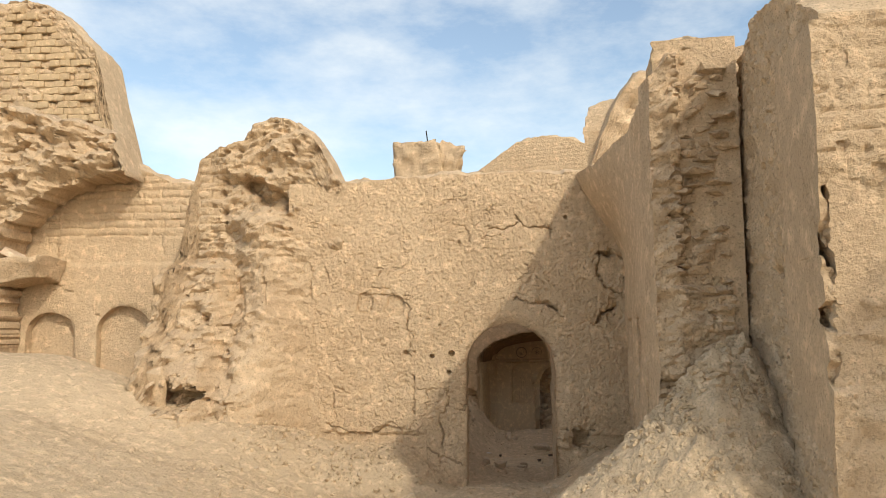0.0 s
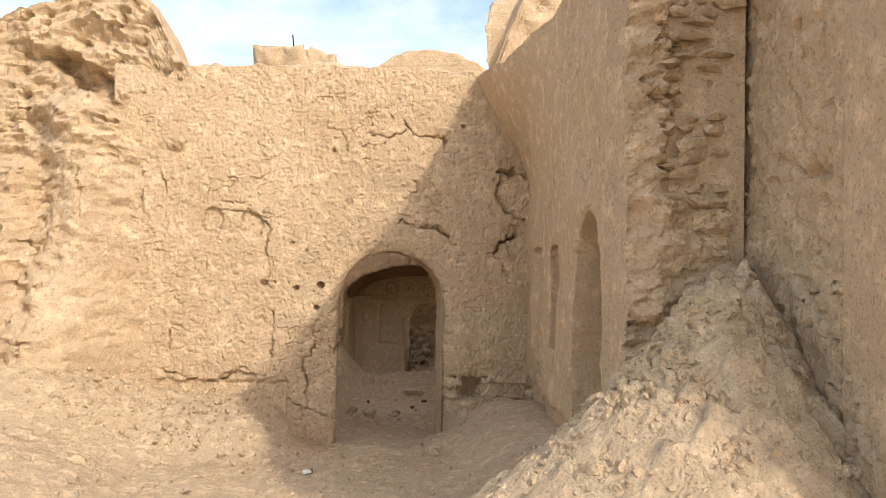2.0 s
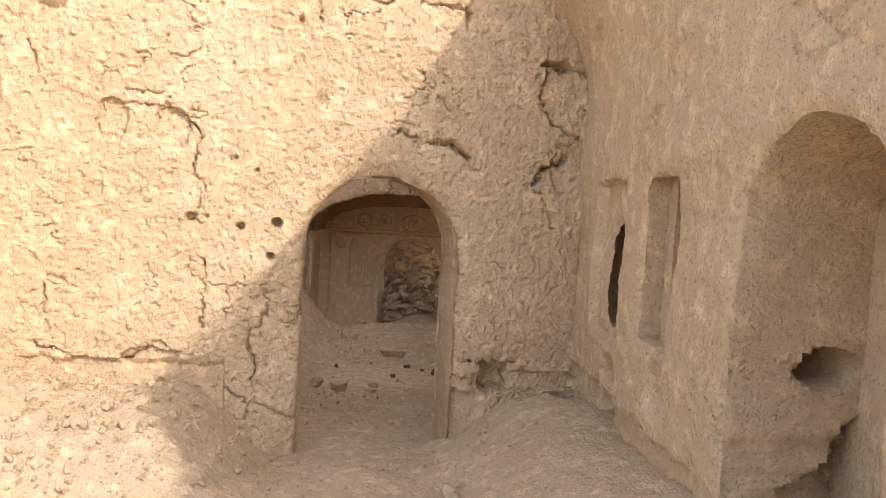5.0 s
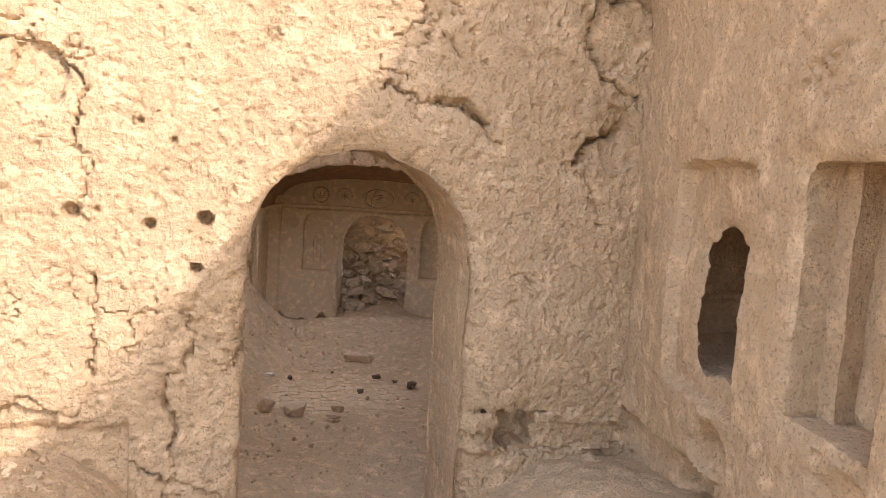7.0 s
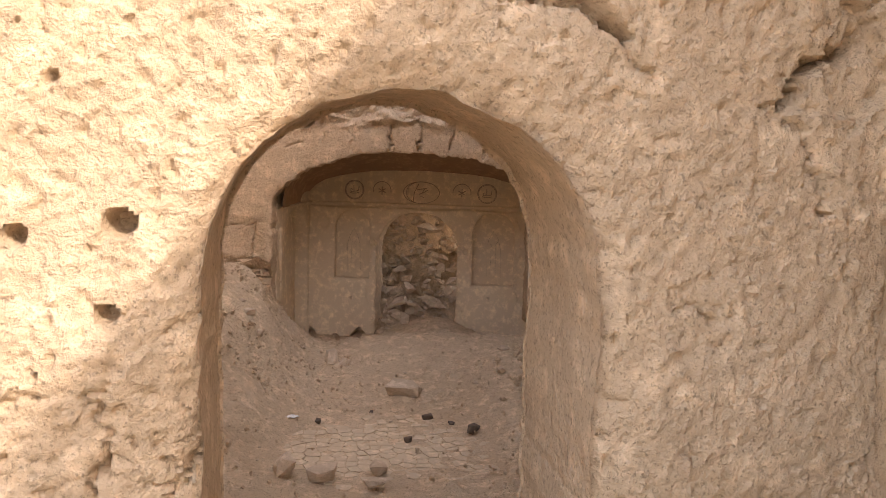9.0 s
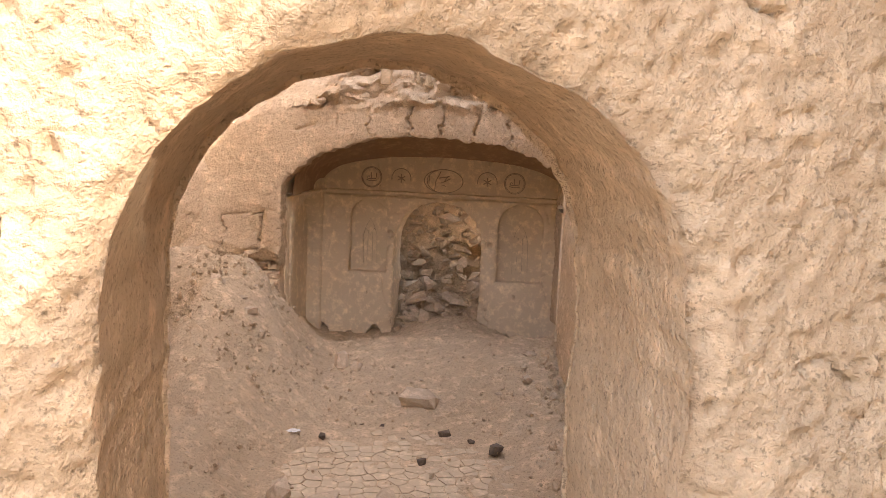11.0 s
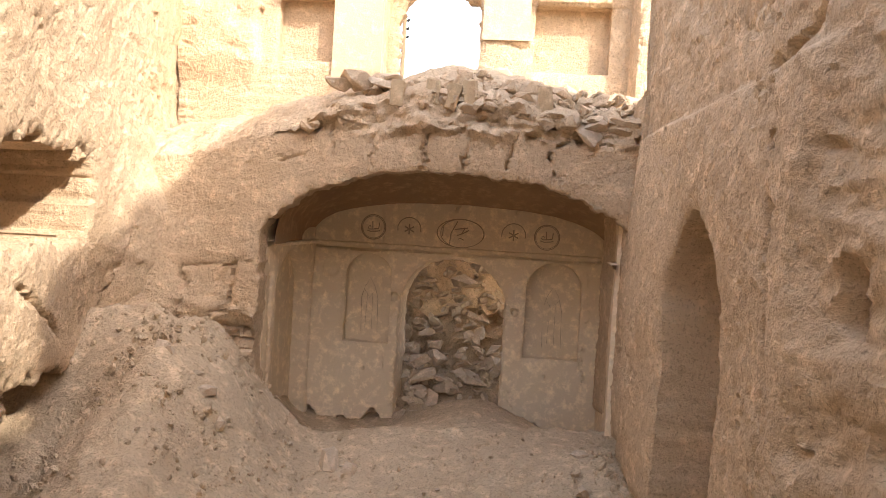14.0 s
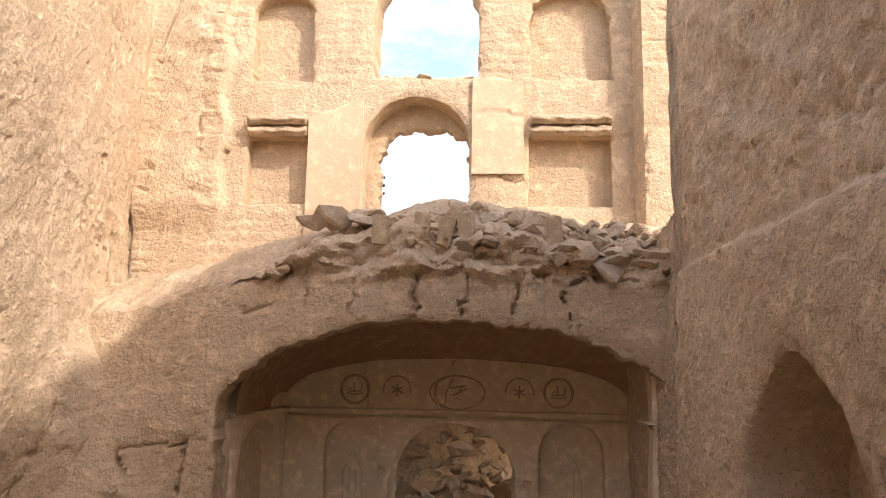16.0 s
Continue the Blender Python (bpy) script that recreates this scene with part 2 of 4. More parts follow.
def plaster(seed, amp=1.0, rough=1.0):
    """Hand-laid mud plaster: long swells, palm-sized daubs and crumbs."""
    def f(s, z):
        p = np.column_stack([s, z, np.full(len(s), seed)])
        q = np.column_stack([s * 1.15, z * 0.9, np.full(len(s), seed + 3)])
        crumbs = smooth(0.12, 0.5, fbm(q, 0.045, 2, seed + 4))
        vein = np.exp(-(fbm(np.column_stack([s, z * 1.5, s * 0 + seed]), 0.42, 4, seed + 7, 0.6) / 0.022) ** 2) * smooth(0.12, 0.3, fbm(p, 0.55, 2, seed + 8))
        return amp * (0.055 * fbm(p, 0.9, 2, seed) + 0.010 * fbm(p, 0.28, 2, seed + 5) - 0.024 * vein * (1 if rough > 0.7 else 0) + rough * (0.005 * fbm(q, 0.075, 3, seed + 1, 0.7) + 0.006 * crumbs - 0.009 * smooth(0.2, 0.45, fbm(q, 0.043, 2, seed + 6)) + 0.006 * fbm(p, 0.03, 2, seed + 2)))
    return f


def ragged(pairs, amp=0.06, size=0.35, seed=2.0):
    """A wall's worn top edge through (s, z) pairs."""
    xs, zs = zip(*pairs)

    def f(s):
        return np.interp(s, xs, zs) + amp * fbm(np.column_stack([s, s * 0, s * 0 + seed]), size, 4, seed)
    return f


def crack_lines(lines, width=0.012, depth=0.035):
    """Cracks carved along lines of (s, z) points, wandering a little."""
    def f(s, z):
        p = np.column_stack([s, z, s * 0])
        a, b = s + 0.05 * fbm(p, 0.15, 4, 21.0, 0.7), z + 0.05 * fbm(p, 0.15, 4, 22.0, 0.7)
        out = np.zeros(len(s))
        for k, line in enumerate(lines):
            for (x0, y0), (x1, y1) in zip(line[:-1], line[1:]):
                dx, dy = x1 - x0, y1 - y0
                t = np.clip(((a - x0) * dx + (b - y0) * dy) / (dx * dx + dy * dy), 0, 1)
                d = np.hypot(a - x0 - t * dx, b - y0 - t * dy)
                w = width * (0.6 + 1.1 * np.abs(fbm(np.column_stack([s, z, s * 0 + k]), 0.2, 1, 4.0)))
                side = np.sign((a - x0) * dy - (b - y0) * dx)
                gap = 0.45 + 0.55 * smooth(-0.12, 0.1, fbm(np.column_stack([s, z, s * 0 + 3 * k]), 0.22, 2, 31.0))
                out = np.minimum(out, -depth * gap * np.exp(-(d / w) ** 2) - 0.007 * (side > 0) * np.exp(-(d / 0.05) ** 2))
        return out
    return f


def pits(spots):
    """Round holes: (s, z, radius, depth)."""
    def f(s, z):
        out = np.zeros(len(s))
        for x, y, r, d in spots:
            out -= d * smooth(1.25, 0.75, np.hypot(s - x, z - y) / r)
        return out
    return f


def total(*fs):
    return lambda s, z: sum(f(s, z) for f in fs)


# ---- ground ----
def ground_z(x, y):
    z = np.interp(y, [-40, -2, 1.5, 5, 6.7, 8.0, 8.9, 9.6, 11.4, 12.8, 13.5, 14.1, 14.7, 15.4, 18, 40], [0.1, 0.2, 0.22, 0.24, 0.26, 0.12, -0.04, -0.12, -0.22, -0.25, -0.14, -0.06, -0.30, -0.45, -0.4, 0.2])
    z = 0.2 + (z - 0.2) * smooth(6.5, 3.0, np.abs(x - 0.4))
    court = smooth(8.95, 8.6, y)
    wallside = smooth(9.1, 8.95, y)
    z = z + wallside * (0.26 + 0.08 * smooth(7.3, 8.2, y)) * smooth(0.45, 1.35, x) * smooth(3.0, 5.5, y)
    z = z + wallside * 0.42 * smooth(-0.30, -0.95, x) * smooth(6.9, 8.3, y)
    z = z + wallside * 0.06 * smooth(7.9, 8.9, y) * np.maximum(smooth(0.82, 1.2, x), smooth(-0.45, -0.9, x))
    z = z - court * 0.10 * bump(x, y, -1.0, 7.4, 0.5, 0.22)
    z = z + court * (0.28 * smooth(-1.4, -2.6, x) + 0.6 * smooth(-2.3, -5.0, x)) * smooth(-1.0, 3.0, y)
    spread = (np.abs((x - 1.24) / 1.55) ** 1.47 + np.abs((y - 4.37) / 1.41) ** 1.47) ** (1 / 1.47)
    z = z + court * (1.12 * np.log1p(np.exp((1 - spread) * 4.43)) / 4.43 + 0.42 * bump(x, y, 1.52, 4.72, 0.26, 0.3))
    yard = smooth(9.4, 9.9, y)
    ramp = smooth(0.35, -0.55, x) * smooth(11.8, 13.7, y) * (1 - 0.8 * smooth(-0.6, -1.1, x) * smooth(14.2, 13.2, y))
    z = z + yard * (0.75 * ramp + 0.22 * smooth(0.2, -0.7, x) * smooth(-1.3, -0.8, x) * smooth(10.0, 12.0, y) * (1 - ramp) + 0.14 * smooth(1.1, 1.9, x) * smooth(14.0, 13.2, y))
    z = z + 0.30 * bump(x, y, 1.55, 15.1, 0.5, 0.6) + 0.5 * smooth(15.2, 16.6, y) * bump(x, y, 1.5, 17.0, 1.2, 2.0)
    return z


def axis(lo, hi, step, far):
    core = list(np.arange(lo, hi, step))
    out, d = [], step
    v = hi
    while v < far:
        out.append(v)
        d *= 1.22
        v += d
    pre, d, v = [], step, lo - step
    while v > -far:
        pre.append(v)
        d *= 1.22
        v -= d
    return np.array(pre[::-1] + core + out)


gx, gy = axis(-4.2, 2.6, 0.027, 1500), axis(1.2, 15.6, 0.027, 1500)
GX, GY = np.meshgrid(gx, gy, indexing="ij")
fx, fy = GX.ravel(), GY.ravel()
gp = np.column_stack([fx, fy, fx * 0])
near = smooth(60, 20, np.hypot(fx, fy - 8))
gz = ground_z(fx, fy) * near + near * (0.05 * fbm(gp, 0.8, 3, 31.0) + 0.026 * fbm(gp, 0.16, 3, 32.0, 0.6) + 0.016 * np.abs(fbm(gp, 0.06, 2, 33.0)))
heap = bump(fx, fy, 1.5, 4.45, 1.0, 1.1) * smooth(8.9, 8.5, fy)
gz += heap * (0.09 * np.abs(fbm(gp, 0.16, 3, 34.0, 0.6)) + 0.06 * smooth(-0.1, 0.5, fbm(gp, 0.085, 2, 38.0)))
gz += near * 0.02 * smooth(0.1, 0.45, fbm(gp, 0.11, 3, 39.0)) * (0.5 + smooth(-0.2, 0.3, fbm(gp, 1.3, 2, 40.0)))
clod = fbm(gp, 0.09, 2, 35.0) + 0.4 * fbm(gp, 0.4, 2, 36.0)
gz += near * 0.03 * smooth(0.25, 0.55, clod) * (0.4 + heap)
gz += smooth(0.3, -0.5, fx) * smooth(10.5, 12, fy) * smooth(15.5, 15, fy) * (0.12 * fbm(gp, 0.45, 4, 48.0, 0.6))
pan = smooth(1.15, 0.8, np.hypot((fx - 0.62) / 0.85, (fy - 11.75) / 0.72) + 0.35 * fbm(gp, 0.5, 3, 37.0))
gz = gz * (1 - 0.85 * pan) + 0.85 * pan * -0.235
gi = np.arange(len(fx)).reshape(len(gx), len(gy))
gq = np.stack([gi[:-1, :-1], gi[1:, :-1], gi[1:, 1:], gi[:-1, 1:]], -1).reshape(-1, 4)
thing("ground", mesh_from("ground", np.column_stack([fx, fy, gz]), gq.tolist(), EARTH), "dusty tan earth heaped with crumbled mud debris", "ground", kind="structure")

# ---- shared small pieces ----
def link_mesh(name, bm, mat, smooth_shade=False):
    me = bpy.data.meshes.new(name)
    bm.to_mesh(me)
    bm.free()
    me.materials.append(mat)
    if smooth_shade:
        me.polygons.foreach_set("use_smooth", [True] * len(me.polygons))
    return me


def part(name, me, parent, m=None, label=""):
    """One mesh object under a thing or a part."""
    ob = new(name, me)
    ob.parent = parent
    if m is not None:
        ob.matrix_basis = m
    return tagged(ob, label)


def empty(name, label, category, group="", kind="", at=None):
    ob = new(name)
    ob.empty_display_size = 0.1
    if at is not None:
        ob.matrix_world = at
    return tagged(ob, label, category, group, kind)


def rock_mesh(seed, flat=0.6, mat=None):
    """An angular lump about one unit long."""
    r = np.random.RandomState(seed)
    p = r.normal(size=(15, 3))
    p /= np.linalg.norm(p, axis=1)[:, None]
    p = np.sign(p) * np.abs(p) ** 0.6
    p *= np.array([0.5, 0.36, 0.5 * flat]) * r.uniform(0.75, 1.0, (15, 1))
    bm = bmesh.new()
    for q in p:
        bm.verts.new(q)
    bmesh.ops.convex_hull(bm, input=bm.verts)
    loose = [v for v in bm.verts if not v.link_faces]
    bmesh.ops.delete(bm, geom=loose, context="VERTS")
    return link_mesh("stone", bm, mat or STONE)


def brick_mesh(l, w, h, seed, mat=None):
    """A worn mud brick, its edges rounded off."""
    r = np.random.RandomState(seed)
    bm = bmesh.new()
    bmesh.ops.create_cube(bm, size=1.0)
    bmesh.ops.scale(bm, vec=(l, w, h), verts=bm.verts)
    bmesh.ops.bevel(bm, geom=list(bm.edges), offset=min(h, w) * 0.16, segments=1, affect="EDGES")
    for v in bm.verts:
        v.co += Vector(r.normal(size=3) * h * 0.05)
    return link_mesh("brick", bm, mat or BRICK)


ROCKS = [rock_mesh(100 + i, f) for i, f in enumerate((0.45, 0.6, 0.75, 0.5, 0.9, 0.35, 0.65, 0.55))]
SLABS = [rock_mesh(140 + i, f) for i, f in enumerate((0.22, 0.28, 0.2))]
BRICKS = [brick_mesh(0.24, 0.12, 0.07, 50 + i) for i in range(5)]
FLAT_ROCK = rock_mesh(170, 0.4)
PICK = np.random.RandomState(11)


def spin(x, y, z, size, tilt=40):
    r = PICK
    return pose(x, y, z, r.uniform(-tilt, tilt), r.uniform(-tilt, tilt), r.uniform(0, 360)) @ Matrix.Scale(size, 4)


def on_line(p0, p1, s, off=0.0):
    """The place s metres along a wall's line and off metres out of its face."""
    a, b = Vector((*p0, 0)), Vector((*p1, 0))
    u = (b - a).normalized()
    return a + u * s + Vector((u.y, -u.x, 0)) * off


def wall(name, p0, p1, zb, top, res, thick, relief, label, mat=None, holes=(), category="wall"):
    v, f = slab(p0, p1, zb, top, res, thick, relief, holes)
    return thing(name, mesh_from(name, v, f, mat or MUD), label, category, kind="structure")


def step(f_line, depth, soft=0.02):
    """Plaster lost below a line z = f_line(s)."""
    def f(s, z):
        p = np.column_stack([s, z, s * 0])
        return -depth * smooth(soft, -soft, z - f_line(s) + 0.05 * fbm(p, 0.15, 3, 61.0))
    return f


def crumble(seed, amount, size=0.18):
    """Strong erosion: ledges, pockets and lumps."""
    def f(s, z):
        p = np.column_stack([s, z * 1.7, np.full(len(s), seed)])
        k = fbm(p, size * 2.2, 4, seed)
        return amount * (k + 0.5 * np.abs(fbm(p, size, 3, seed + 1)) - 0.5 * smooth(0.25, 0.45, fbm(p, size * 1.3, 2, seed + 2)))
    return f


def courses(height, depth, length=0.26, seed=0.0, where=None):
    """Recessed mortar joints between rows of mud bricks."""
    def f(s, z):
        p = np.column_stack([s, z, s * 0 + seed])
        zz = z + 0.02 * fbm(p, 0.5, 2, seed + 70)
        row = np.floor(zz / height)
        fz = np.abs((zz / height) % 1.0 - 0.5) * 2
        fs = np.abs(((s + 0.5 * length * (row % 2) + 0.04 * fbm(p, 0.3, 1, seed + 71)) / length) % 1.0 - 0.5) * 2
        j = np.maximum(smooth(0.68, 0.92, fz), 0.8 * smooth(0.86, 0.97, fs)) * (0.5 + 0.8 * np.clip(fbm(p, 0.4, 2, seed + 72) + 0.4, 0, 1))
        out = -depth * j + 0.25 * depth * np.sin(row * 12.9 + np.floor((s + 0.5 * length * (row % 2)) / length) * 7.7)
        return out * (where(s, z) if where else 1.0)
    return f


def lump(name, size, seed, mat, taper=0.2):
    bm = bmesh.new()
    bmesh.ops.create_cube(bm, size=1.0)
    bmesh.ops.subdivide_edges(bm, edges=list(bm.edges), cuts=14, use_grid_fill=True)
    co = np.array([v.co for v in bm.verts])
    co[:, :2] *= 1 - taper * (co[:, 2:3] + 0.5)
    co *= size
    n3 = np.stack([fbm(co, 0.35, 4, seed + k) for k in range(3)], -1)
    co = co + n3 * 0.3 * min(size)
    for vert, c in zip(bm.verts, co):
        vert.co = c
    return link_mesh(name, bm, mat, True)


# ---- first court: front wall with the arched doorway ----
FRONT = ((-2.25, 8.86), (1.94, 8.795))
front_cracks = crack_lines([
    [(2.64, 3.02), (2.72, 2.90), (2.85, 2.88), (3.0, 2.9), (3.03, 2.75)], [(2.32, 2.9), (2.5, 2.86), (2.64, 2.92)],
    [(2.6, 2.07), (2.81, 2.03), (3.04, 1.96), (3.15, 1.86)],
    [(3.58, 3.45), (3.72, 3.1), (3.8, 2.85), (3.83, 2.6), (3.6, 2.57), (3.52, 2.35), (3.62, 2.2), (3.8, 2.12)],
    [(3.8, 2.12), (3.7, 1.95), (3.46, 1.8), (3.62, 1.68), (3.66, 1.5)],
    [(0.22, 2.7), (0.27, 2.4), (0.27, 2.06)], [(0.42, 2.45), (0.45, 2.25)],
    [(0.98, 2.21), (1.18, 2.2)],
    [(1.1, 2.15), (1.3, 2.1), (1.41, 1.98), (1.36, 1.8), (1.42, 1.65), (1.4, 1.45)],
    [(0.47, 0.69), (0.7, 0.6), (0.9, 0.55), (1.02, 0.57), (1.15, 0.69), (1.4, 0.62), (1.46, 0.7)], [(1.45, 1.2), (1.45, 0.8)],
    [(1.85, 0.95), (1.74, 0.7), (1.8, 0.5), (1.74, 0.25)], [(1.6, 0.4), (1.8, 0.3), (2.02, 0.22)],
    [(0.1, 1.0), (0.02, 0.7), (0.05, 0.55)], [(1.9, 2.95), (2.05, 2.92), (2.1, 2.75)], [(0.55, 1.0), (0.55, 0.75)], [(2.1, 1.0), (2.0, 0.8)]], 0.009, 0.05)
front_wide = crack_lines([[(2.86, 2.03), (3.06, 1.97)], [(3.56, 2.58), (3.84, 2.53)], [(3.5, 1.8), (3.74, 1.98)], [(0.26, 2.14), (0.28, 2.05)], [(0.0, 0.72), (0.05, 0.6)]], 0.02, 0.11)
front_pits = pits([(1.66, 1.43, 0.022, 0.08), (1.88, 1.46, 0.03, 0.1), (1.85, 1.25, 0.022, 0.08), (1.36, 1.47, 0.028, 0.07), (1.46, 1.48, 0.014, 0.04), (0.26, 0.95, 0.02, 0.06), (1.98, 2.72, 0.016, 0.05),
                   (2.75, 2.45, 0.012, 0.04), (1.75, 1.78, 0.014, 0.04), (3.2, 3.0, 0.018, 0.05), (1.62, 1.85, 0.012, 0.04), (0.04, 0.66, 0.06, 0.12), (0.12, 0.84, 0.035, 0.1), (1.2, 2.55, 0.01, 0.03)])


def front_loss(s, z):
    """Bare patches where the top coat has fallen."""
    out = 0
    for x, y, rx, ry in ((3.68, 2.38, 0.13, 0.2), (3.72, 1.9, 0.1, 0.14), (0.88, 2.04, 0.09, 0.13), (3.5, 0.48, 0.45, 0.07), (1.15, 0.6, 0.16, 0.06), (1.25, 2.0, 0.1, 0.14)):
        p = np.column_stack([s, z, s * 0])
        out = out - 0.035 * smooth(1.08, 0.95, np.hypot((s - x) / rx, (z - y) / ry) + 0.5 * fbm(p, 0.12, 3, 63.0))
    return out


wall("wall_front", *FRONT, -0.5, ragged([(0, 3.45), (0.6, 3.44), (1.3, 3.46), (2.2, 3.52), (3.9, 3.54)], 0.06), 0.0097, 0.62,
     total(plaster(1.0, 1.0, 1.5), front_cracks, front_wide, front_pits, front_loss, step(lambda s: np.where(s < 1.6, 0.58, np.where(s > 3.05, 0.42, -0.3)), 0.035)),
     "tan mud-plastered courtyard wall, cracked, with an arched doorway", holes=[(arch(2.54, 0.98, -0.6, 1.30, 0.49, 2.0, 0.011), 0.62, True, 0.02), (arch(3.31, 0.2, 0.42, 0.6, 0.02, 2, 0.03), 0.2, False, 0.0)])

# ---- right wall with niches ----
RIGHT = ((1.60, 8.85), (1.10, 4.85))


def shallow_niche(s, z):
    return -0.06 * smooth(0.015, -0.015, np.maximum(np.abs(s - 0.80) - 0.29, np.maximum(0.92 - z, z - 1.80 - 0.02 * np.cos((s - 0.8) * 5))))


def niche_jamb(off, z):
    """A burrow and a torn foot in the jamb of the tall niche, by depth and height."""
    p = np.column_stack([off, z, z * 0])
    burrow = smooth(1.15, 0.8, np.hypot((off + 0.38) / 0.09, (z - 1.13) / 0.075) + 0.5 * fbm(p, 0.12, 3, 64.0))
    foot = smooth(0.05, -0.05, z - 0.72 - 0.6 * (-0.3 - off) + 0.3 * fbm(p, 0.2, 3, 65.0)) * smooth(-0.2, -0.35, off)
    return 0.4 * burrow + foot * (0.13 + 0.15 * fbm(p, 0.13, 3, 66.0))


right_cracks = crack_lines([[(0.1, 3.3), (0.15, 2.7), (0.3, 2.55), (0.55, 2.75)], [(0.18, 1.5), (0.2, 0.7)], [(3.62, 1.02), (3.65, 0.75)], [(2.0, 1.65), (2.02, 1.45)], [(2.2, 1.9), (2.18, 1.6)], [(0.5, 0.9), (0.62, 0.7), (0.6, 0.5)]], 0.014, 0.035)
wall("wall_right", *RIGHT, -0.4, ragged([(0, 3.5), (0.8, 3.45), (1.5, 3.55), (3.3, 3.55), (4.1, 3.55)], 0.05), 0.0165, 0.5,
     total(plaster(2.0, 1.0, 1.1), right_cracks, shallow_niche, pits([(3.71, 1.86, 0.035, 0.06), (3.75, 2.25, 0.016, 0.04), (3.5, 2.5, 0.015, 0.04), (0.95, 0.72, 0.12, 0.1), (0.75, 0.5, 0.14, 0.1), (1.7, 0.85, 0.12, 0.04), (2.5, 1.5, 0.012, 0.03)]),
           lambda s, z: 0.8 * crumble(14.0, 0.07)(s, z) * smooth(4.05, 3.98, s) * smooth(3.7, 3.85, s + 0.12 * np.sin(z * 5)), step(lambda s: np.where(s < 2.2, 0.62, -0.3), 0.06), lambda s, z: 0.55 * smooth(2.3, 3.6, z) ** 1.3 * smooth(1.9, 0.0, s),
           lambda s, z: 0.02 * smooth(3.9, 4.05, s)),
     "shaded tan mud wall with three tall niches and a dark slot",
     holes=[(arch(0.85, 0.33, 1.0, 1.45, 0.12, 2, 0.03, 3.0), 2.2, False, 4.0), (arch(2.86, 0.88, 0.2, 1.70, 0.29, 1.9), 0.75, False, -0.14, niche_jamb), (arch(1.58, 0.42, 1.03, 1.80, 0.03, 3.0), 0.22, False, 0.0)])

NEAR = ((1.635, 4.95), (1.48, 3.4))
wall("wall_right_near", *NEAR, -0.2, ragged([(0, 3.42), (0.5, 3.5), (1.0, 3.42), (1.6, 3.08)], 0.04), 0.018, 1.0,
     total(plaster(3.0, 1.3, 2.2), crack_lines([[(0.75, 3.4), (0.8, 2.9), (0.78, 2.5)], [(0.4, 2.1), (0.8, 2.0)], [(1.1, 3.1), (1.2, 2.4)], [(0.6, 1.6), (0.9, 1.4), (1.0, 1.0)]], 0.02, 0.05), pits([(1.0, 2.9, 0.02, 0.05), (0.6, 2.6, 0.025, 0.06)])),
     "tall tan mud wall split from its neighbour by a deep crack")
PIER = ((1.46, 3.4), (3.2, 3.2))
wall("pier_right", *PIER, -0.2, ragged([(0, 3.08), (1.6, 3.15)], 0.03), 0.015, 0.6,
     total(plaster(4.0, 1.3, 1.2), courses(0.095, 0.012, 0.24, 4.0, lambda s, z: smooth(2.2, 2.5, z)), lambda s, z: crumble(15.0, 0.1)(s, z) * smooth(2.3, 2.1, z) * smooth(1.1, 1.5, z),
           pits([(0.1, 2.89, 0.04, 0.1), (0.1, 2.5, 0.02, 0.06), (0.02, 1.77, 0.05, 0.1), (0.25, 2.38, 0.03, 0.1), (0.3, 2.7, 0.02, 0.07)])),
     "weathered mud-brick pier with broken holes", MUD, [(arch(0.15, 0.24, 2.19, 2.29, 0.05, 2, 0.05), 0.35, False, 0.0), (arch(0.13, 0.26, 1.96, 2.07, 0.05, 2, 0.05, 5.0), 0.35, False, 0.0), (arch(0.08, 0.12, 1.72, 1.78, 0.04, 2, 0.04, 6.0), 0.2, False, 0.0)])

# unseen wall, added so its shadow falls on the lower pier
wall("shade_wall_right", (3.2, 0.6), (7.5, 0.2), -0.2, ragged([(0, 4.15), (4.3, 4.2)], 0.1), 0.06, 0.6, plaster(29.0, 1.0, 1.0), "unseen mud wall added to shade the foot of the pier")

# broken end of the right wall: torn masonry facing the walker
END = ((1.06, 4.75), (1.515, 4.78))
wall("wall_right_end", *END, 0.0, ragged([(0, 3.3), (0.12, 3.42), (0.3, 3.5), (0.5, 3.58)], 0.08, 0.2), 0.012, 0.3,
     total(crumble(16.0, 0.075, 0.08), plaster(27.0, 0.5, 2.0), courses(0.062, 0.04, 0.2, 16.0, lambda s, z: smooth(0.1, 0.2, s) * smooth(1.8, 2.0, z)), lambda s, z: -0.06 * smooth(0.14, 0.0, s), lambda s, z: -0.07 * smooth(0.16, 0.2, s) * smooth(1.9, 2.1, z)), "torn mud-brick end of the shaded wall", MUD_ROUGH)
wall("wall_right_core", (1.56, 7.4), (2.3, 7.4), 0.0, ragged([(0, 3.6), (0.8, 3.6)], 0.02), 0.05, 0.4, plaster(16.0), "mud wall core behind a deep crack", MUD_ROUGH)
wall("wall_corner_stump", (1.30, 9.25), (2.9, 9.25), 2.5, ragged([(0, 3.6), (0.15, 4.05), (0.35, 4.5), (0.6, 4.8), (1.1, 4.95), (1.6, 5.0)], 0.06, 0.3), 0.03, 0.45, total(plaster(17.0), crumble(18.0, 0.1)), "worn mud stump rising over the court corner", MUD_ROUGH)
wall("wall_right_core_near", (1.56, 5.12), (2.5, 5.12), 0.0, ragged([(0, 3.6), (1.0, 3.6)], 0.02), 0.05, 0.3, plaster(26.0), "mud wall core behind a deep crack", MUD_ROUGH)
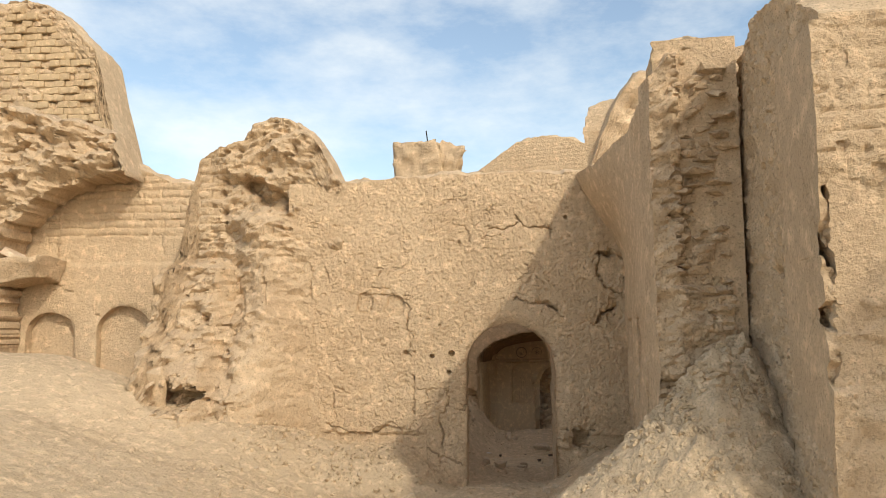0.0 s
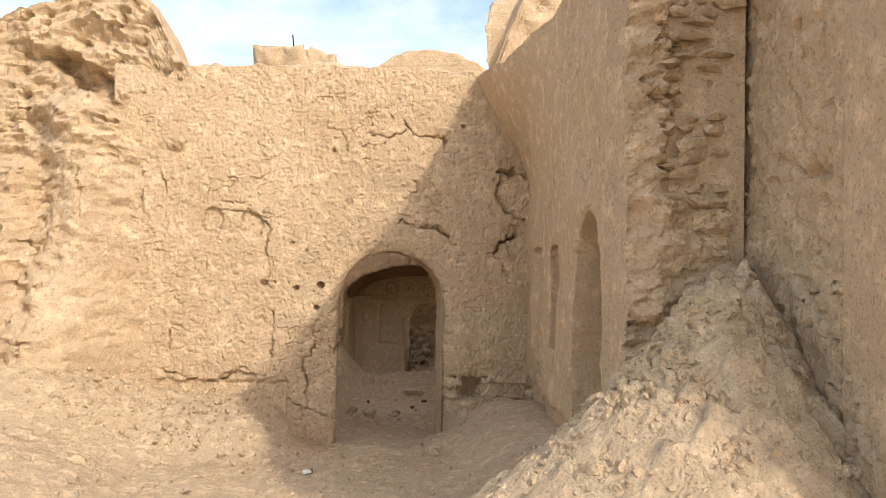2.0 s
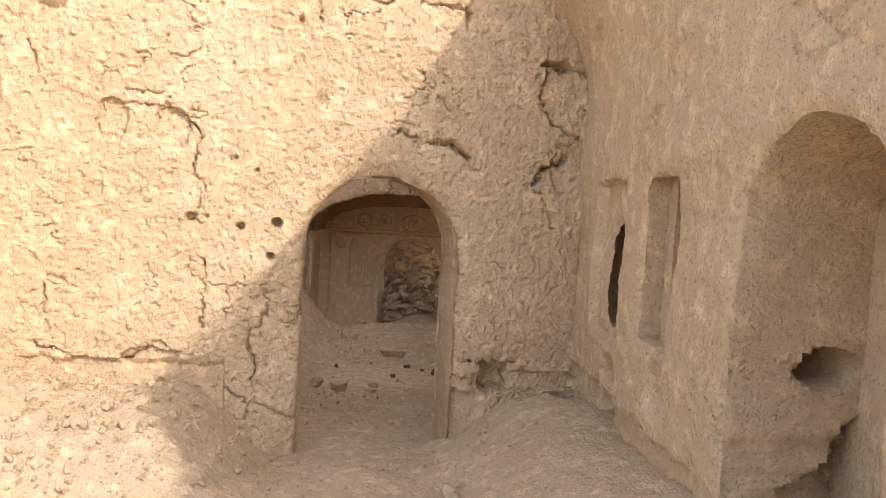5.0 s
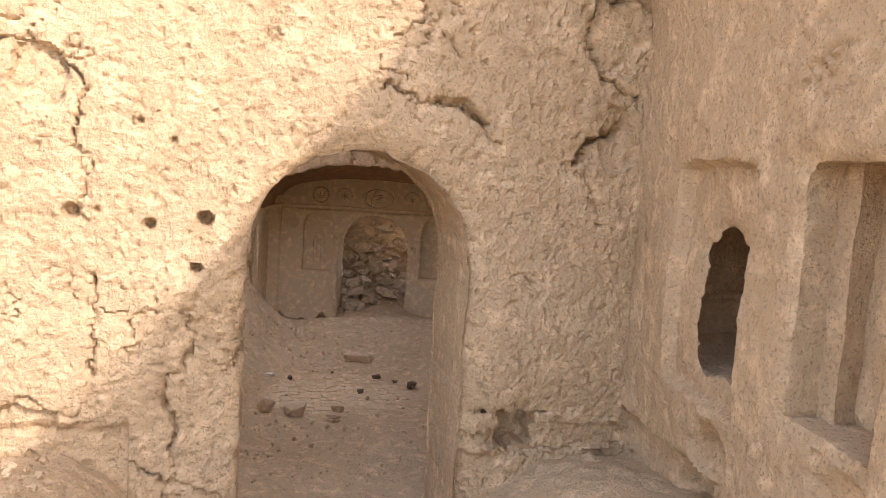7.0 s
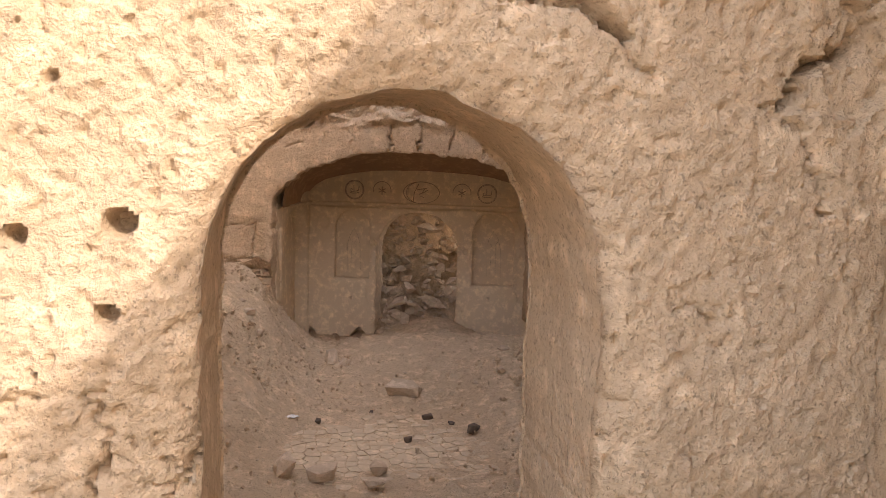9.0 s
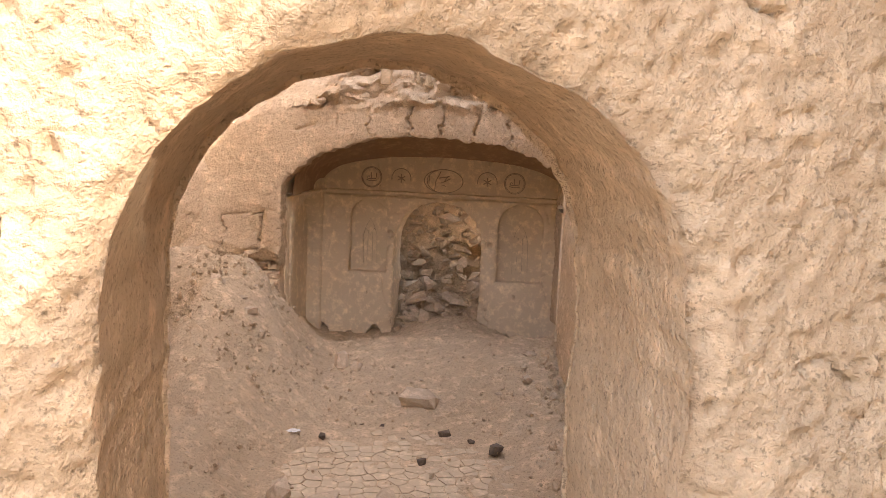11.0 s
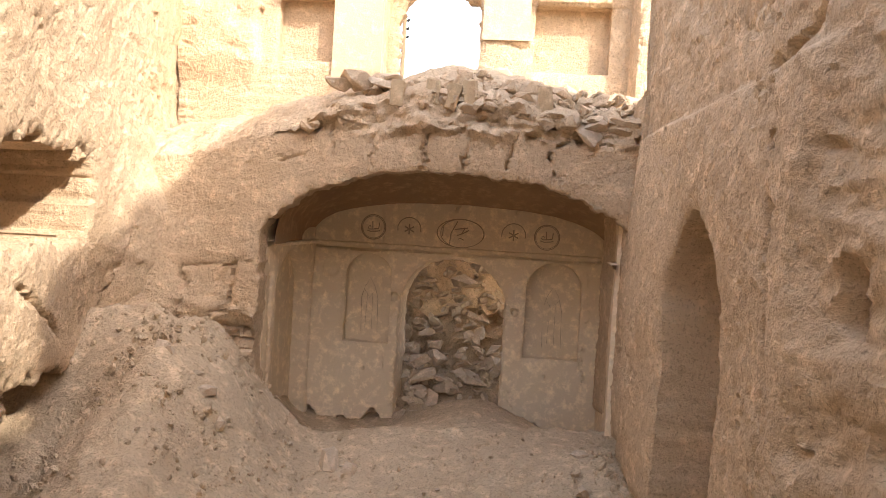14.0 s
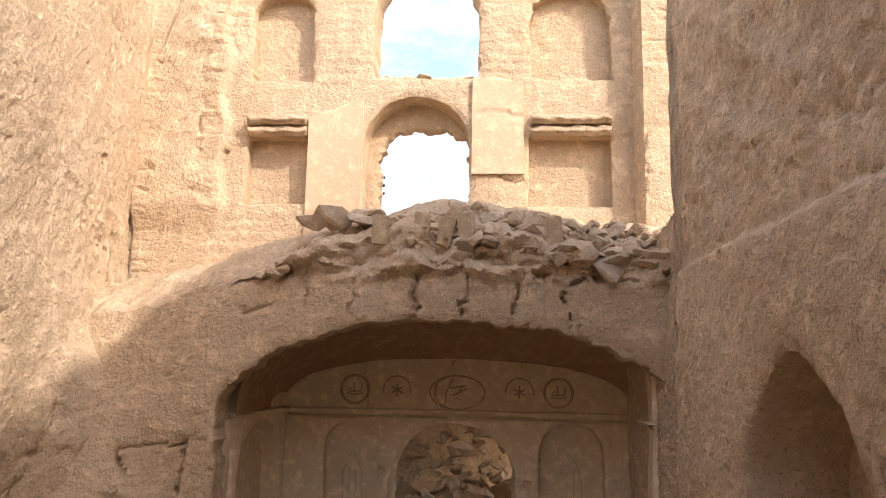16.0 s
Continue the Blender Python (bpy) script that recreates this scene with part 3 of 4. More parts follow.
stack = empty("broken_masonry", "torn courses of mud brick at a wall end", "masonry", at=pose(1.38, 4.73, 1.9))
TORN = [rock_mesh(260 + i, f, MUD_ROUGH) for i, f in enumerate((0.4, 0.55, 0.7, 0.5))]
for row in range(25):
    for col in range(3):
        if PICK.rand() < 0.3:
            continue
        size = PICK.uniform(0.08, 0.19)
        part("lump", TORN[PICK.randint(4)], stack, pose(-0.12 + col * 0.10 + PICK.normal() * 0.025, PICK.uniform(0.05, 0.11), row * 0.06 + PICK.normal() * 0.012, PICK.normal() * 9, PICK.normal() * 9, PICK.normal() * 25) @ Matrix.Diagonal((size * 1.2, size, size * 0.8, 1)))

# ---- left side of the first court ----
LEFT = ((-4.1, 8.93), (-1.62, 8.90))


def left_mass(s, z):
    """A fallen cross wall: thick at the foot, with a smooth fin and a torn hollow."""
    p = np.column_stack([s, z, s * 0])
    foot = 1.0 * smooth(2.5, 0.3, z + 0.25 * fbm(p, 0.5, 2, 51.0)) * smooth(2.1, 1.35, s) * (0.5 + 0.5 * smooth(0.0, 0.6, s))
    shelf = 0.32 * smooth(2.52, 2.4, z + 0.15 * fbm(p, 0.3, 3, 52.0)) * smooth(1.25, 1.1, s + 0.05 * fbm(p, 0.2, 2, 56.0)) * smooth(0.2, 0.4, s)
    fin = 0.30 * smooth(3.25, 2.9, z - 0.3 * (s - 1.3)) * np.exp(-((s - 1.62 - 0.10 * (2.4 - z)) / 0.30) ** 2)
    hollow = -0.45 * smooth(1.0, 0.6, np.hypot((s - 0.92) / 0.22, (z - 1.05) / 0.14) + 1.3 * fbm(p, 0.17, 4, 53.0, 0.65))
    top = 0.17 * crumble(54.0, 1.0, 0.13)(s, z) * smooth(2.3, 2.9, z) * smooth(0.8, 1.05, s)
    notch = -0.3 * smooth(1.0, 0.7, np.hypot((s - 1.55) / 0.32, (z - 3.35 + 0.5 * (s - 1.5)) / 0.16) + 0.8 * fbm(p, 0.2, 3, 57.0))
    lumps = (0.13 * fbm(p, 0.35, 4, 55.0) + crumble(58.0, 0.10, 0.09)(s, z) * (0.35 + 0.65 * smooth(1.6, 1.3, s))) * smooth(3.2, 2.4, z) * smooth(2.4, 1.9, s)
    return foot + shelf + fin + hollow + top + lumps + notch - 0.85 * smooth(0.4, 0.0, s)


wall("wall_left", *LEFT, -0.3, ragged([(0, 1.2), (0.3, 2.2), (0.5, 2.5), (0.62, 3.3), (0.75, 3.8), (1.25, 4.0), (1.45, 4.25), (1.85, 4.25), (2.1, 4.0), (2.35, 3.6), (2.5, 3.4)], 0.07, 0.25), 0.018, 1.0,
     total(left_mass, plaster(5.0, 1.0, 1.4), courses(0.10, 0.03, 0.25, 5.0, lambda s, z: smooth(2.45, 2.6, z) * smooth(1.2, 1.0, s)),
           crack_lines([[(1.3, 2.3), (1.42, 2.0), (1.4, 1.7)], [(1.6, 2.6), (1.66, 2.2), (1.7, 2.0)], [(1.5, 1.6), (1.4, 1.2), (1.42, 0.8)], [(0.9, 0.5), (0.92, 0.75)]], 0.016, 0.04), pits([(1.05, 1.85, 0.04, 0.1), (1.3, 1.5, 0.03, 0.08), (1.62, 0.7, 0.05, 0.12)])),
     "eroded mud-brick wall stump with a ragged top and rubble foot", MUD_ROUGH)

FAR = ((-7.6, 9.9), (-3.2, 9.9))
wall("wall_left_far", *FAR, -0.3, ragged([(0, 3.9), (3.0, 3.96), (3.5, 3.7), (4.4, 3.6)], 0.05), 0.025, 0.4,
     total(plaster(6.0, 0.8, 0.8), courses(0.10, 0.03, 0.25, 6.0, lambda s, z: smooth(2.85, 3.0, z)), crack_lines([[(2.0, 3.0), (1.95, 2.4), (2.3, 2.2), (2.6, 1.95)], [(3.4, 3.2), (3.42, 2.6)], [(1.6, 2.55), (2.0, 2.6)]], 0.012, 0.03), step(lambda s: 2.62 + 0 * s, -0.03)),
     "plastered wall with two shallow arched niches under bare brick courses", MUD, [(arch(1.94, 0.66, 1.1, 1.7, 0.3), 0.14, False, 0.0), (arch(2.92, 0.72, 1.1, 1.75, 0.32), 0.14, False, 0.0)])
STUB = ((-7.6, 9.25), (-4.45, 9.25))
wall("vault_stub", *STUB, 1.0, ragged([(0, 4.6), (1.5, 4.55), (2.4, 4.4), (3.0, 4.2), (3.15, 3.7)], 0.1, 0.4), 0.022, 0.6,
     total(crumble(17.0, 0.24, 0.16), plaster(7.5, 1.0, 2.0)), "broken stub of a mud vault with a ragged arch edge", MUD_ROUGH, [(arch(3.3, 3.5, 0.8, 2.55, 1.2, 2, 0.05), 0.6, True, 0.0)])
TOWER = ((-9.85, 10.9), (-5.0, 10.9))
tower = wall("tower_wall", *TOWER, 0, ragged([(0, 6.9), (2.3, 6.75), (3.0, 6.75), (3.4, 6.6), (3.75, 6.3), (4.15, 5.85), (4.3, 5.2), (4.55, 4.3), (4.7, 3.7), (4.85, 3.2)], 0.12, 0.5), 0.03, 0.8,
             total(plaster(7.0, 1.6, 1.5), courses(0.105, 0.05, 0.27, 7.0, lambda s, z: smooth(4.3, 4.6, z) * smooth(2.0, 2.5, s))), "ruined mud-brick tower wall with exposed courses", MUD_ROUGH)

# proud bricks on the tower's face, in running bond
TOWER_TOP = [(2.3, 6.7), (3.0, 6.7), (3.4, 6.55), (3.75, 6.25), (4.15, 5.8), (4.3, 5.15), (4.45, 4.7)]
for row in range(19):
    z = 4.68 + row * 0.105
    for col in range(11):
        s0 = 2.75 + (col + 0.5 * (row % 2)) * 0.155
        if z > np.interp(s0 + 0.1, *zip(*TOWER_TOP)) - 0.12 or s0 > 4.3 or PICK.rand() < 0.12:
            continue
        part("brick", BRICKS[PICK.randint(5)], tower, pose(-9.85 + s0, 10.945 + PICK.normal() * 0.012, z, PICK.normal() * 2, PICK.normal() * 1.5, PICK.normal() * 3) @ Matrix.Diagonal((0.635, 1.2, 1.42, 1)))

# broken springer of the vault, with loose slabs on its ledge
thing("vault_springer", lump("vault_springer", (0.9, 0.6, 0.28), 99.0, MUD_ROUGH, -0.25), "broken ledge of a fallen vault jutting from a wall", "vault fragment", at=pose(-6.0, 9.6, 2.48, 0, -8, 0))
thing("standing_slab", rock_mesh(180, 0.3, MUD), "pale slab of fallen plaster standing in rubble", "slab", at=pose(-3.44, 8.02, 1.1, 8, 84, 75) @ Matrix.Diagonal((0.68, 0.5, 0.5, 1)))
thing("clay_slab", SLABS[0], "loose flat clay slab tilted on a ledge", "stone", at=pose(-5.85, 9.4, 2.70, 20, 25, 30) @ Matrix.Scale(0.42, 4))

# ---- second court ----
CR = ((2.47, 14.75), (1.30, 9.40))


def court_right_relief(s, z):
    p = np.column_stack([s, z, s * 0])
    ledge = 0.08 * smooth(0.03, -0.03, z - 1.92 - 0.03 * fbm(p, 0.4, 3, 41.0)) * smooth(1.2, 1.5, s) * smooth(4.0, 3.75, s)
    worn = crumble(42.0, 0.06, 0.15)(s, z) * np.maximum(smooth(3.7, 3.9, s + 0.1 * fbm(p, 0.3, 2, 43.0)), 0.5 * smooth(1.9, 2.1, z))
    foot = -0.10 * smooth(0.05, -0.1, z + 0.1 * fbm(p, 0.2, 3, 44.0))
    return ledge + worn + foot


wall("wall_court_right", *CR, -0.6, ragged([(0, 2.1), (1.1, 2.25), (1.32, 4.6), (1.8, 4.95), (3.0, 4.9), (4.4, 4.75), (5.2, 4.5), (5.5, 4.1)], 0.05), 0.018, 0.5,
     total(plaster(8.0, 0.9, 1.5), court_right_relief, pits([(1.44, 1.57, 0.07, 0.28), (4.01, 1.27, 0.055, 0.12), (4.0, 1.17, 0.06, 0.09), (1.26, 1.58, 0.05, 0.15), (3.6, 1.67, 0.03, 0.08), (3.45, 1.97, 0.05, 0.05), (3.3, 1.95, 0.05, 0.05), (4.2, 0.85, 0.06, 0.08), (4.45, 1.1, 0.05, 0.1)]),
           crack_lines([[(3.6, 1.5), (3.65, 0.6), (3.6, 0.1)], [(3.3, 1.96), (3.5, 1.99), (3.7, 2.1)]], 0.02, 0.04)),
     "shaded mud wall with one tall pointed niche and a worn ledge", holes=[(arch(2.70, 0.86, -0.35, 1.03, 0.44, 1.6), 0.30, False, -0.02)])

CL = ((-1.6, 9.45), (-1.0, 16.2))


def court_left_relief(s, z):
    p = np.column_stack([s, z, s * 0])
    lip = 0.12 * smooth(0.03, -0.05, z - 2.72 + 0.35 * (s - 5.2) - 0.08 * fbm(p, 0.3, 3, 45.0)) * smooth(5.6, 5.3, s)
    worn = 0.6 * crumble(46.0, 0.07, 0.2)(s, z) * smooth(4.6, 5.4, s) * smooth(3.0, 2.2, z)
    slope = 0.7 * smooth(2.3, 0.4, z + 0.2 * fbm(p, 0.5, 3, 47.0)) * smooth(4.7, 5.6, s)
    return lip + worn + slope


wall("wall_court_left", *CL, -0.6, ragged([(0, 3.4), (4.0, 3.6), (5.6, 4.2), (6.9, 4.3)], 0.12), 0.022, 0.5,
     total(plaster(9.0, 1.2, 1.2), court_left_relief, crack_lines([[(3.6, 0.9), (3.9, 0.75), (4.1, 0.6)], [(4.7, 2.6), (4.75, 2.3)], [(3.2, 0.7), (3.5, 0.5)], [(5.0, 1.2), (4.8, 0.7), (4.75, 0.4)]], 0.018, 0.05), pits([(6.2, 2.2, 0.02, 0.05), (6.0, 2.8, 0.03, 0.06)])),
     "sunlit crumbling mud wall with a broken recess", holes=[(arch(3.85, 1.25, 1.10, 1.45, 0.2, 2, 0.06), 0.55, False, -0.1), (arch(4.0, 1.5, -0.3, 0.2, 0.22, 2, 0.08, 4.0), 0.4, False, 0.0)])

IW = ((-1.2, 14.79), (2.62, 13.77))
wall("alcove_arch", *IW, -0.6, ragged([(0, 1.6), (0.7, 1.75), (1.27, 1.95), (1.63, 2.1), (2.21, 2.2), (2.51, 2.22), (3.09, 2.1), (3.95, 2.05)], 0.07, 0.25), 0.016, 0.22,
     total(plaster(10.0, 0.8, 1.0), lambda s, z: crumble(48.0, 0.15, 0.13)(s, z) * np.maximum(smooth(1.86, 1.98, z), smooth(1.25, 1.05, s) * smooth(0.8, 0.5, z)),
           courses(0.075, 0.05, 0.2, 10.0, lambda s, z: smooth(0.62, 0.5, z) * smooth(0.55, 0.7, s) * smooth(1.12, 1.05, s)),
           lambda s, z: 0.5 * smooth(1.7, 0.3, z) * smooth(0.9, 0.2, s) - 0.05 * smooth(1.12, 1.05, s) * smooth(0.7, 0.55, z),
           crack_lines([[(1.55, 1.75), (1.6, 2.0)], [(1.85, 1.7), (1.87, 1.95)], [(2.2, 1.7), (2.22, 1.95), (2.5, 2.0)], [(2.5, 1.7), (2.52, 1.98)], [(2.8, 1.72), (2.82, 2.0)], [(3.1, 1.68), (3.05, 1.9), (3.3, 2.0)], [(0.62, 0.95), (0.6, 0.6), (0.9, 0.62), (0.95, 0.95), (0.62, 0.95)], [(1.4, 1.75), (1.2, 1.7)]], 0.012, 0.055)),
     "broken mud arch over a vaulted alcove", holes=[(arch(2.40, 2.62, -0.7, 1.06, 0.63, 2.15, 0.025), 0.2, True, 0.0)], category="arch")

BACK = ((0.0, 15.875), (2.9, 15.098))
wall("alcove_back", *BACK, -0.7, ragged([(0, 1.66), (3, 1.66)], 0.0), 0.0125, 0.48,
     total(plaster(11.0, 0.16, 0.5), crack_lines([[(0.95, 1.08), (1.2, 1.06), (1.4, 1.04)], [(1.0, 0.72), (0.96, 0.6), (0.9, 0.2), (1.02, -0.3)], [(1.96, 0.66), (2.06, 0.6)], [(2.0, -0.05), (2.02, -0.3)], [(0.84, 1.5), (0.86, 1.1)], [(1.5, 1.5), (1.42, 1.3), (1.43, 1.1)], [(2.0, 1.5), (2.0, 1.4)], [(2.62, 1.05), (2.60, 0.0)]], 0.007, 0.02),
           pits([(0.42, 0.9, 0.07, 0.02), (0.98, 0.68, 0.035, 0.05), (2.02, 0.62, 0.03, 0.05), (0.75, 0.05, 0.012, 0.02), (0.9, 0.45, 0.012, 0.02), (2.3, 0.1, 0.012, 0.02)]), step(lambda s: -0.42 + 0.05 * np.sin(s * 9) + 0.07 * np.sin(s * 23 + 1), 0.14),
           lambda s, z: -0.012 * smooth(0.02, -0.02, np.maximum(np.abs(s - 1.17) - 0.27, np.abs(z - 0.98) - 0.08)) - 0.02 * smooth(1.16, 1.5, z) - 0.035 * np.exp(-((z - 1.085 - 0.006 * np.sin(s * 7)) / 0.012) ** 2)),
     "fine-plastered alcove wall with carved niches and a doorway", MUD_FINE,
     holes=[(arch(1.48, 0.92, -0.8, 0.66, 0.38), 0.46, True, -0.03), (arch(0.75, 0.40, 0.27, 0.84, 0.2, 2, 0.004), 0.13, False, 0.0), (arch(2.34, 0.47, 0.24, 0.84, 0.22, 2, 0.004), 0.15, False, 0.0)])

SIDE_L = ((-0.09, 14.70), (0.27, 15.82))
wall("alcove_side_left", *SIDE_L, -0.7, ragged([(0, 1.45), (1.5, 1.5)], 0.0), 0.016, 0.16, total(plaster(13.0, 0.2, 0.6), crack_lines([[(0.12, 0.9), (0.14, 0.2), (0.1, -0.3)]], 0.01, 0.03)),
     "fine-plastered alcove side with an arched recess", MUD_FINE, [(arch(0.70, 0.84, -0.65, 0.70, 0.36), 1.0, False, 0.0)])
SIDE_R = ((2.66, 15.17), (2.29, 14.06))
wall("alcove_side_right", *SIDE_R, -0.7, ragged([(0, 1.6), (1.5, 1.6)], 0.0), 0.018, 0.1, total(plaster(14.0, 0.2, 0.5), crack_lines([[(0.5, 1.0), (0.48, 0.3)], [(0.8, 0.8), (0.82, 0.6)], [(0.9, 1.05), (0.95, -0.2)]], 0.008, 0.03)),
     "fine-plastered alcove side wall", MUD_FINE)


def vault():
    """The alcove's vault, from the front arch back to the frieze, with thickness."""
    nu, nt = 60, 26
    rows = []
    for lift in (0.0, 0.14):
        for j in range(nt):
            t = j / (nt - 1)
            for i in range(nu):
                a = math.pi * i / (nu - 1)
                c, d = math.cos(a), math.sin(a)
                e = 2 / 2.6
                cx, cz = math.copysign(abs(c) ** e, c), d ** e
                f = on_line(*IW, 2.44 - cx * (1.28 + lift * 0.5), -0.18)
                b = on_line(*BACK, 1.51 - cx * (1.27 + lift * 0.5), 0.02)
                z = (1.12 + (0.58 + lift) * cz) * (1 - t) + (1.10 + (0.40 + lift) * cz) * t + 0.12 * math.sin(math.pi * t) * cz
                p = f.lerp(b, t)
                rows.append((p.x, p.y, z))
    v = np.array(rows)
    v[:, 2] += 0.015 * fbm(v, 0.4, 3, 81.0)
    g = np.arange(nu * nt).reshape(nt, nu)
    faces = []
    for j in range(nt - 1):
        for i in range(nu - 1):
            q = [int(g[j, i]), int(g[j, i + 1]), int(g[j + 1, i + 1]), int(g[j + 1, i])]
            faces += [tuple(q), tuple(k + nu * nt for k in q[::-1])]
    return v, faces


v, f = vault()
thing("alcove_vault", mesh_from("alcove_vault", v, f, VAULT), "brown plaster vault of the alcove", "vault", kind="structure")

# fill of earth above the vault, up to the upper wall
nu, nt = 150, 60
roof = []
for j in range(nt):
    t = j / (nt - 1)
    for i in range(nu):
        s = 3.95 * i / (nu - 1)
        a, b = on_line(*IW, s, -0.02), on_line((-1.0, 16.25), (3.5, 15.05), 0.2 + s * 1.05, -0.1)
        p = a.lerp(b, t)
        z0 = float(np.interp(s, [0, 0.7, 1.27, 1.63, 2.21, 2.51, 3.09, 3.95], [1.55, 1.7, 1.9, 2.04, 2.15, 2.17, 2.05, 2.0]))
        roof.append((p.x, p.y, z0 + 0.32 * math.sin(min(1, t * 2.2) * math.pi / 2) * (1 if s > 1.2 else 0.5 + 0.5 * s / 1.2) + (0.25 * t * (s < 1.6) * (1.6 - s))))
roof = np.array(roof)
roof[:, 2] += 0.07 * fbm(roof, 0.3, 4, 82.0) + 0.06 * np.abs(fbm(roof, 0.12, 3, 83.0))
g = np.arange(nu * nt).reshape(nt, nu)
rq = np.stack([g[:-1, :-1], g[:-1, 1:], g[1:, 1:], g[1:, :-1]], -1).reshape(-1, 4).tolist()
thing("roof_fill", mesh_from("roof_fill", roof, rq, EARTH), "crumbled earth fill heaped over the vault", "earth", kind="structure")

# ---- upper storey wall with stacked windows ----
UP = ((-1.0, 16.25), (3.7, 15.0))
upper_holes = [(arch(2.22, 0.84, 2.0, 3.16, 0.40, 2, 0.008), 0.42, True, 0.0), (arch(2.28, 0.86, 3.72, 4.32, 0.42, 2, 0.025, 3.0), 0.42, True, 0.0),
               (arch(1.12, 0.49, 2.68, 3.22, 0.01, 6, 0.008), 0.14, False, 0.0), (arch(3.42, 0.64, 2.67, 3.22, 0.01, 6, 0.008), 0.14, False, 0.0),
               (arch(1.12, 0.50, 3.70, 4.25, 0.2, 2.5, 0.02), 0.16, False, 0.0), (arch(3.43, 0.64, 3.70, 4.25, 0.2, 2.5, 0.02), 0.16, False, 0.0)]
wall("wall_upper", *UP, 1.15, ragged([(0, 4.0), (0.16, 3.95), (0.3, 4.45), (0.45, 4.9), (0.9, 5.0), (1.3, 5.25), (1.7, 5.52), (2.3, 5.68), (2.9, 5.58), (3.3, 5.4), (3.9, 4.95), (4.3, 4.9), (4.9, 4.7)], 0.03), 0.02, 0.4,
     total(plaster(12.0, 0.5, 1.0), courses(0.085, 0.009, 0.22, 12.0, lambda s, z: np.maximum(smooth(3.55, 3.7, z), smooth(1.35, 1.3, s) * smooth(2.7, 2.6, z))),
           crack_lines([[(2.68, 3.0), (2.9, 2.92), (3.06, 2.85)], [(0.5, 3.9), (0.52, 3.0)], [(1.4, 2.95), (1.8, 2.93)], [(3.95, 3.2), (3.93, 2.6)]], 0.012, 0.03), pits([(3.38, 3.05, 0.02, 0.05), (0.7, 3.1, 0.02, 0.05)]), lambda s, z: 0.22 * smooth(3.9, 3.94, s), lambda s, z: (0.06 + crumble(67.0, 0.03, 0.12)(s, z)) * smooth(0.72, 0.66, s + 0.03 * np.sin(z * 11)) * smooth(2.4, 2.7, z)),
     "two-storey ruined mud wall with stacked arched windows", MUD, upper_holes)

for name, s0, s1, z0, pairs in (("pilaster_left", 1.37, 1.80, 2.1, [(0, 3.38), (0.2, 3.42), (0.43, 3.55)]), ("pilaster_right", 2.66, 3.06, 2.92, [(0, 3.70), (0.4, 3.66)]), ("plaster_patch", 2.68, 3.0, 2.3, [(0, 2.62), (0.2, 2.68), (0.32, 2.55)])):
    a, b = on_line(*UP, s0, 0.028), on_line(*UP, s1, 0.028)
    wall(name, (a.x, a.y), (b.x, b.y), z0, ragged(pairs, 0.03, 0.15, s0), 0.02, 0.09, total(plaster(s0 * 3, 0.15, 0.4), crack_lines([[(0.05, z0 + 0.5), (0.4, z0 + 0.48)]], 0.006, 0.02)), "smooth pale plaster facing on the upper wall", FACING, category="facing")

a, b = on_line(*UP, 1.75, -0.26), on_line(*UP, 2.71, -0.26)
wall("window_infill", (a.x, a.y), (b.x, b.y), 2.1, ragged([(0, 3.5), (0.48, 3.6), (0.96, 3.5)], 0.0), 0.014, 0.12, plaster(28.0, 0.3, 1.0), "ragged mud infill inside an arched window", MUD, [(arch(0.53, 0.75, 1.9, 3.12, 0.26, 2.4, 0.04, 8.0), 0.12, True, 0.0)])
for k in range(7):
    p = on_line(*UP, 1.93 + 0.11 * k, -0.1 - 0.06 * (k % 3))
    thing("sill_slab", SLABS[k % 3], "broken clay slab lying on a window sill", "stone", "slabs of the upper sill", at=pose(p.x, p.y, 3.735, PICK.normal() * 8, PICK.normal() * 8, PICK.uniform(0, 360)) @ Matrix.Scale(PICK.uniform(0.13, 0.26), 4))

# added slab: keeps sun and sky off the rubble behind the doorway
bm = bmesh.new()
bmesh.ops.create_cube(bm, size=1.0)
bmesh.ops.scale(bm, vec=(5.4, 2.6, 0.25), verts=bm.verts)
tagged(new("shade_slab_back_room", link_mesh("shade_slab_back_room", bm, VAULT)), "dark slab added to shade the blocked back room", "ceiling", kind="structure").matrix_world = pose(1.9, 17.6, 1.38, 0, 0, -14.9)
# added wall: blocks light that would come from behind the rubble
wall("light_stop_back_room", (-0.8, 17.9), (4.2, 17.2), -0.8, ragged([(0, 1.5), (5.1, 1.5)], 0.0), 0.08, 0.4, plaster(19.0), "mud wall added to stop light behind the doorway rubble", MUD)

# ---- wall remnant standing on the roof line, with a rusted rod ----
thing("wall_remnant", lump("wall_remnant", (0.95, 0.5, 0.95), 91.0, MUD_ROUGH, -0.05), "squat mud-brick stump on the roof line", "wall stump", at=pose(-1.35, 16.3, 5.22, 0, 0, -8))
thing("wall_fragment", lump("wall_fragment", (0.5, 0.4, 0.95), 95.0, MUD_ROUGH, 0.05), "leaning broken mud fragment on the roof line", "wall stump", at=pose(-0.72, 16.25, 5.22, 0, 18, -8))
wall("wall_roof_line", (-4.5, 16.6), (-0.2, 16.2), 0.5, ragged([(0, 4.6), (4.4, 4.85)], 0.04), 0.06, 0.5, plaster(15.0), "mud wall behind the court", MUD)


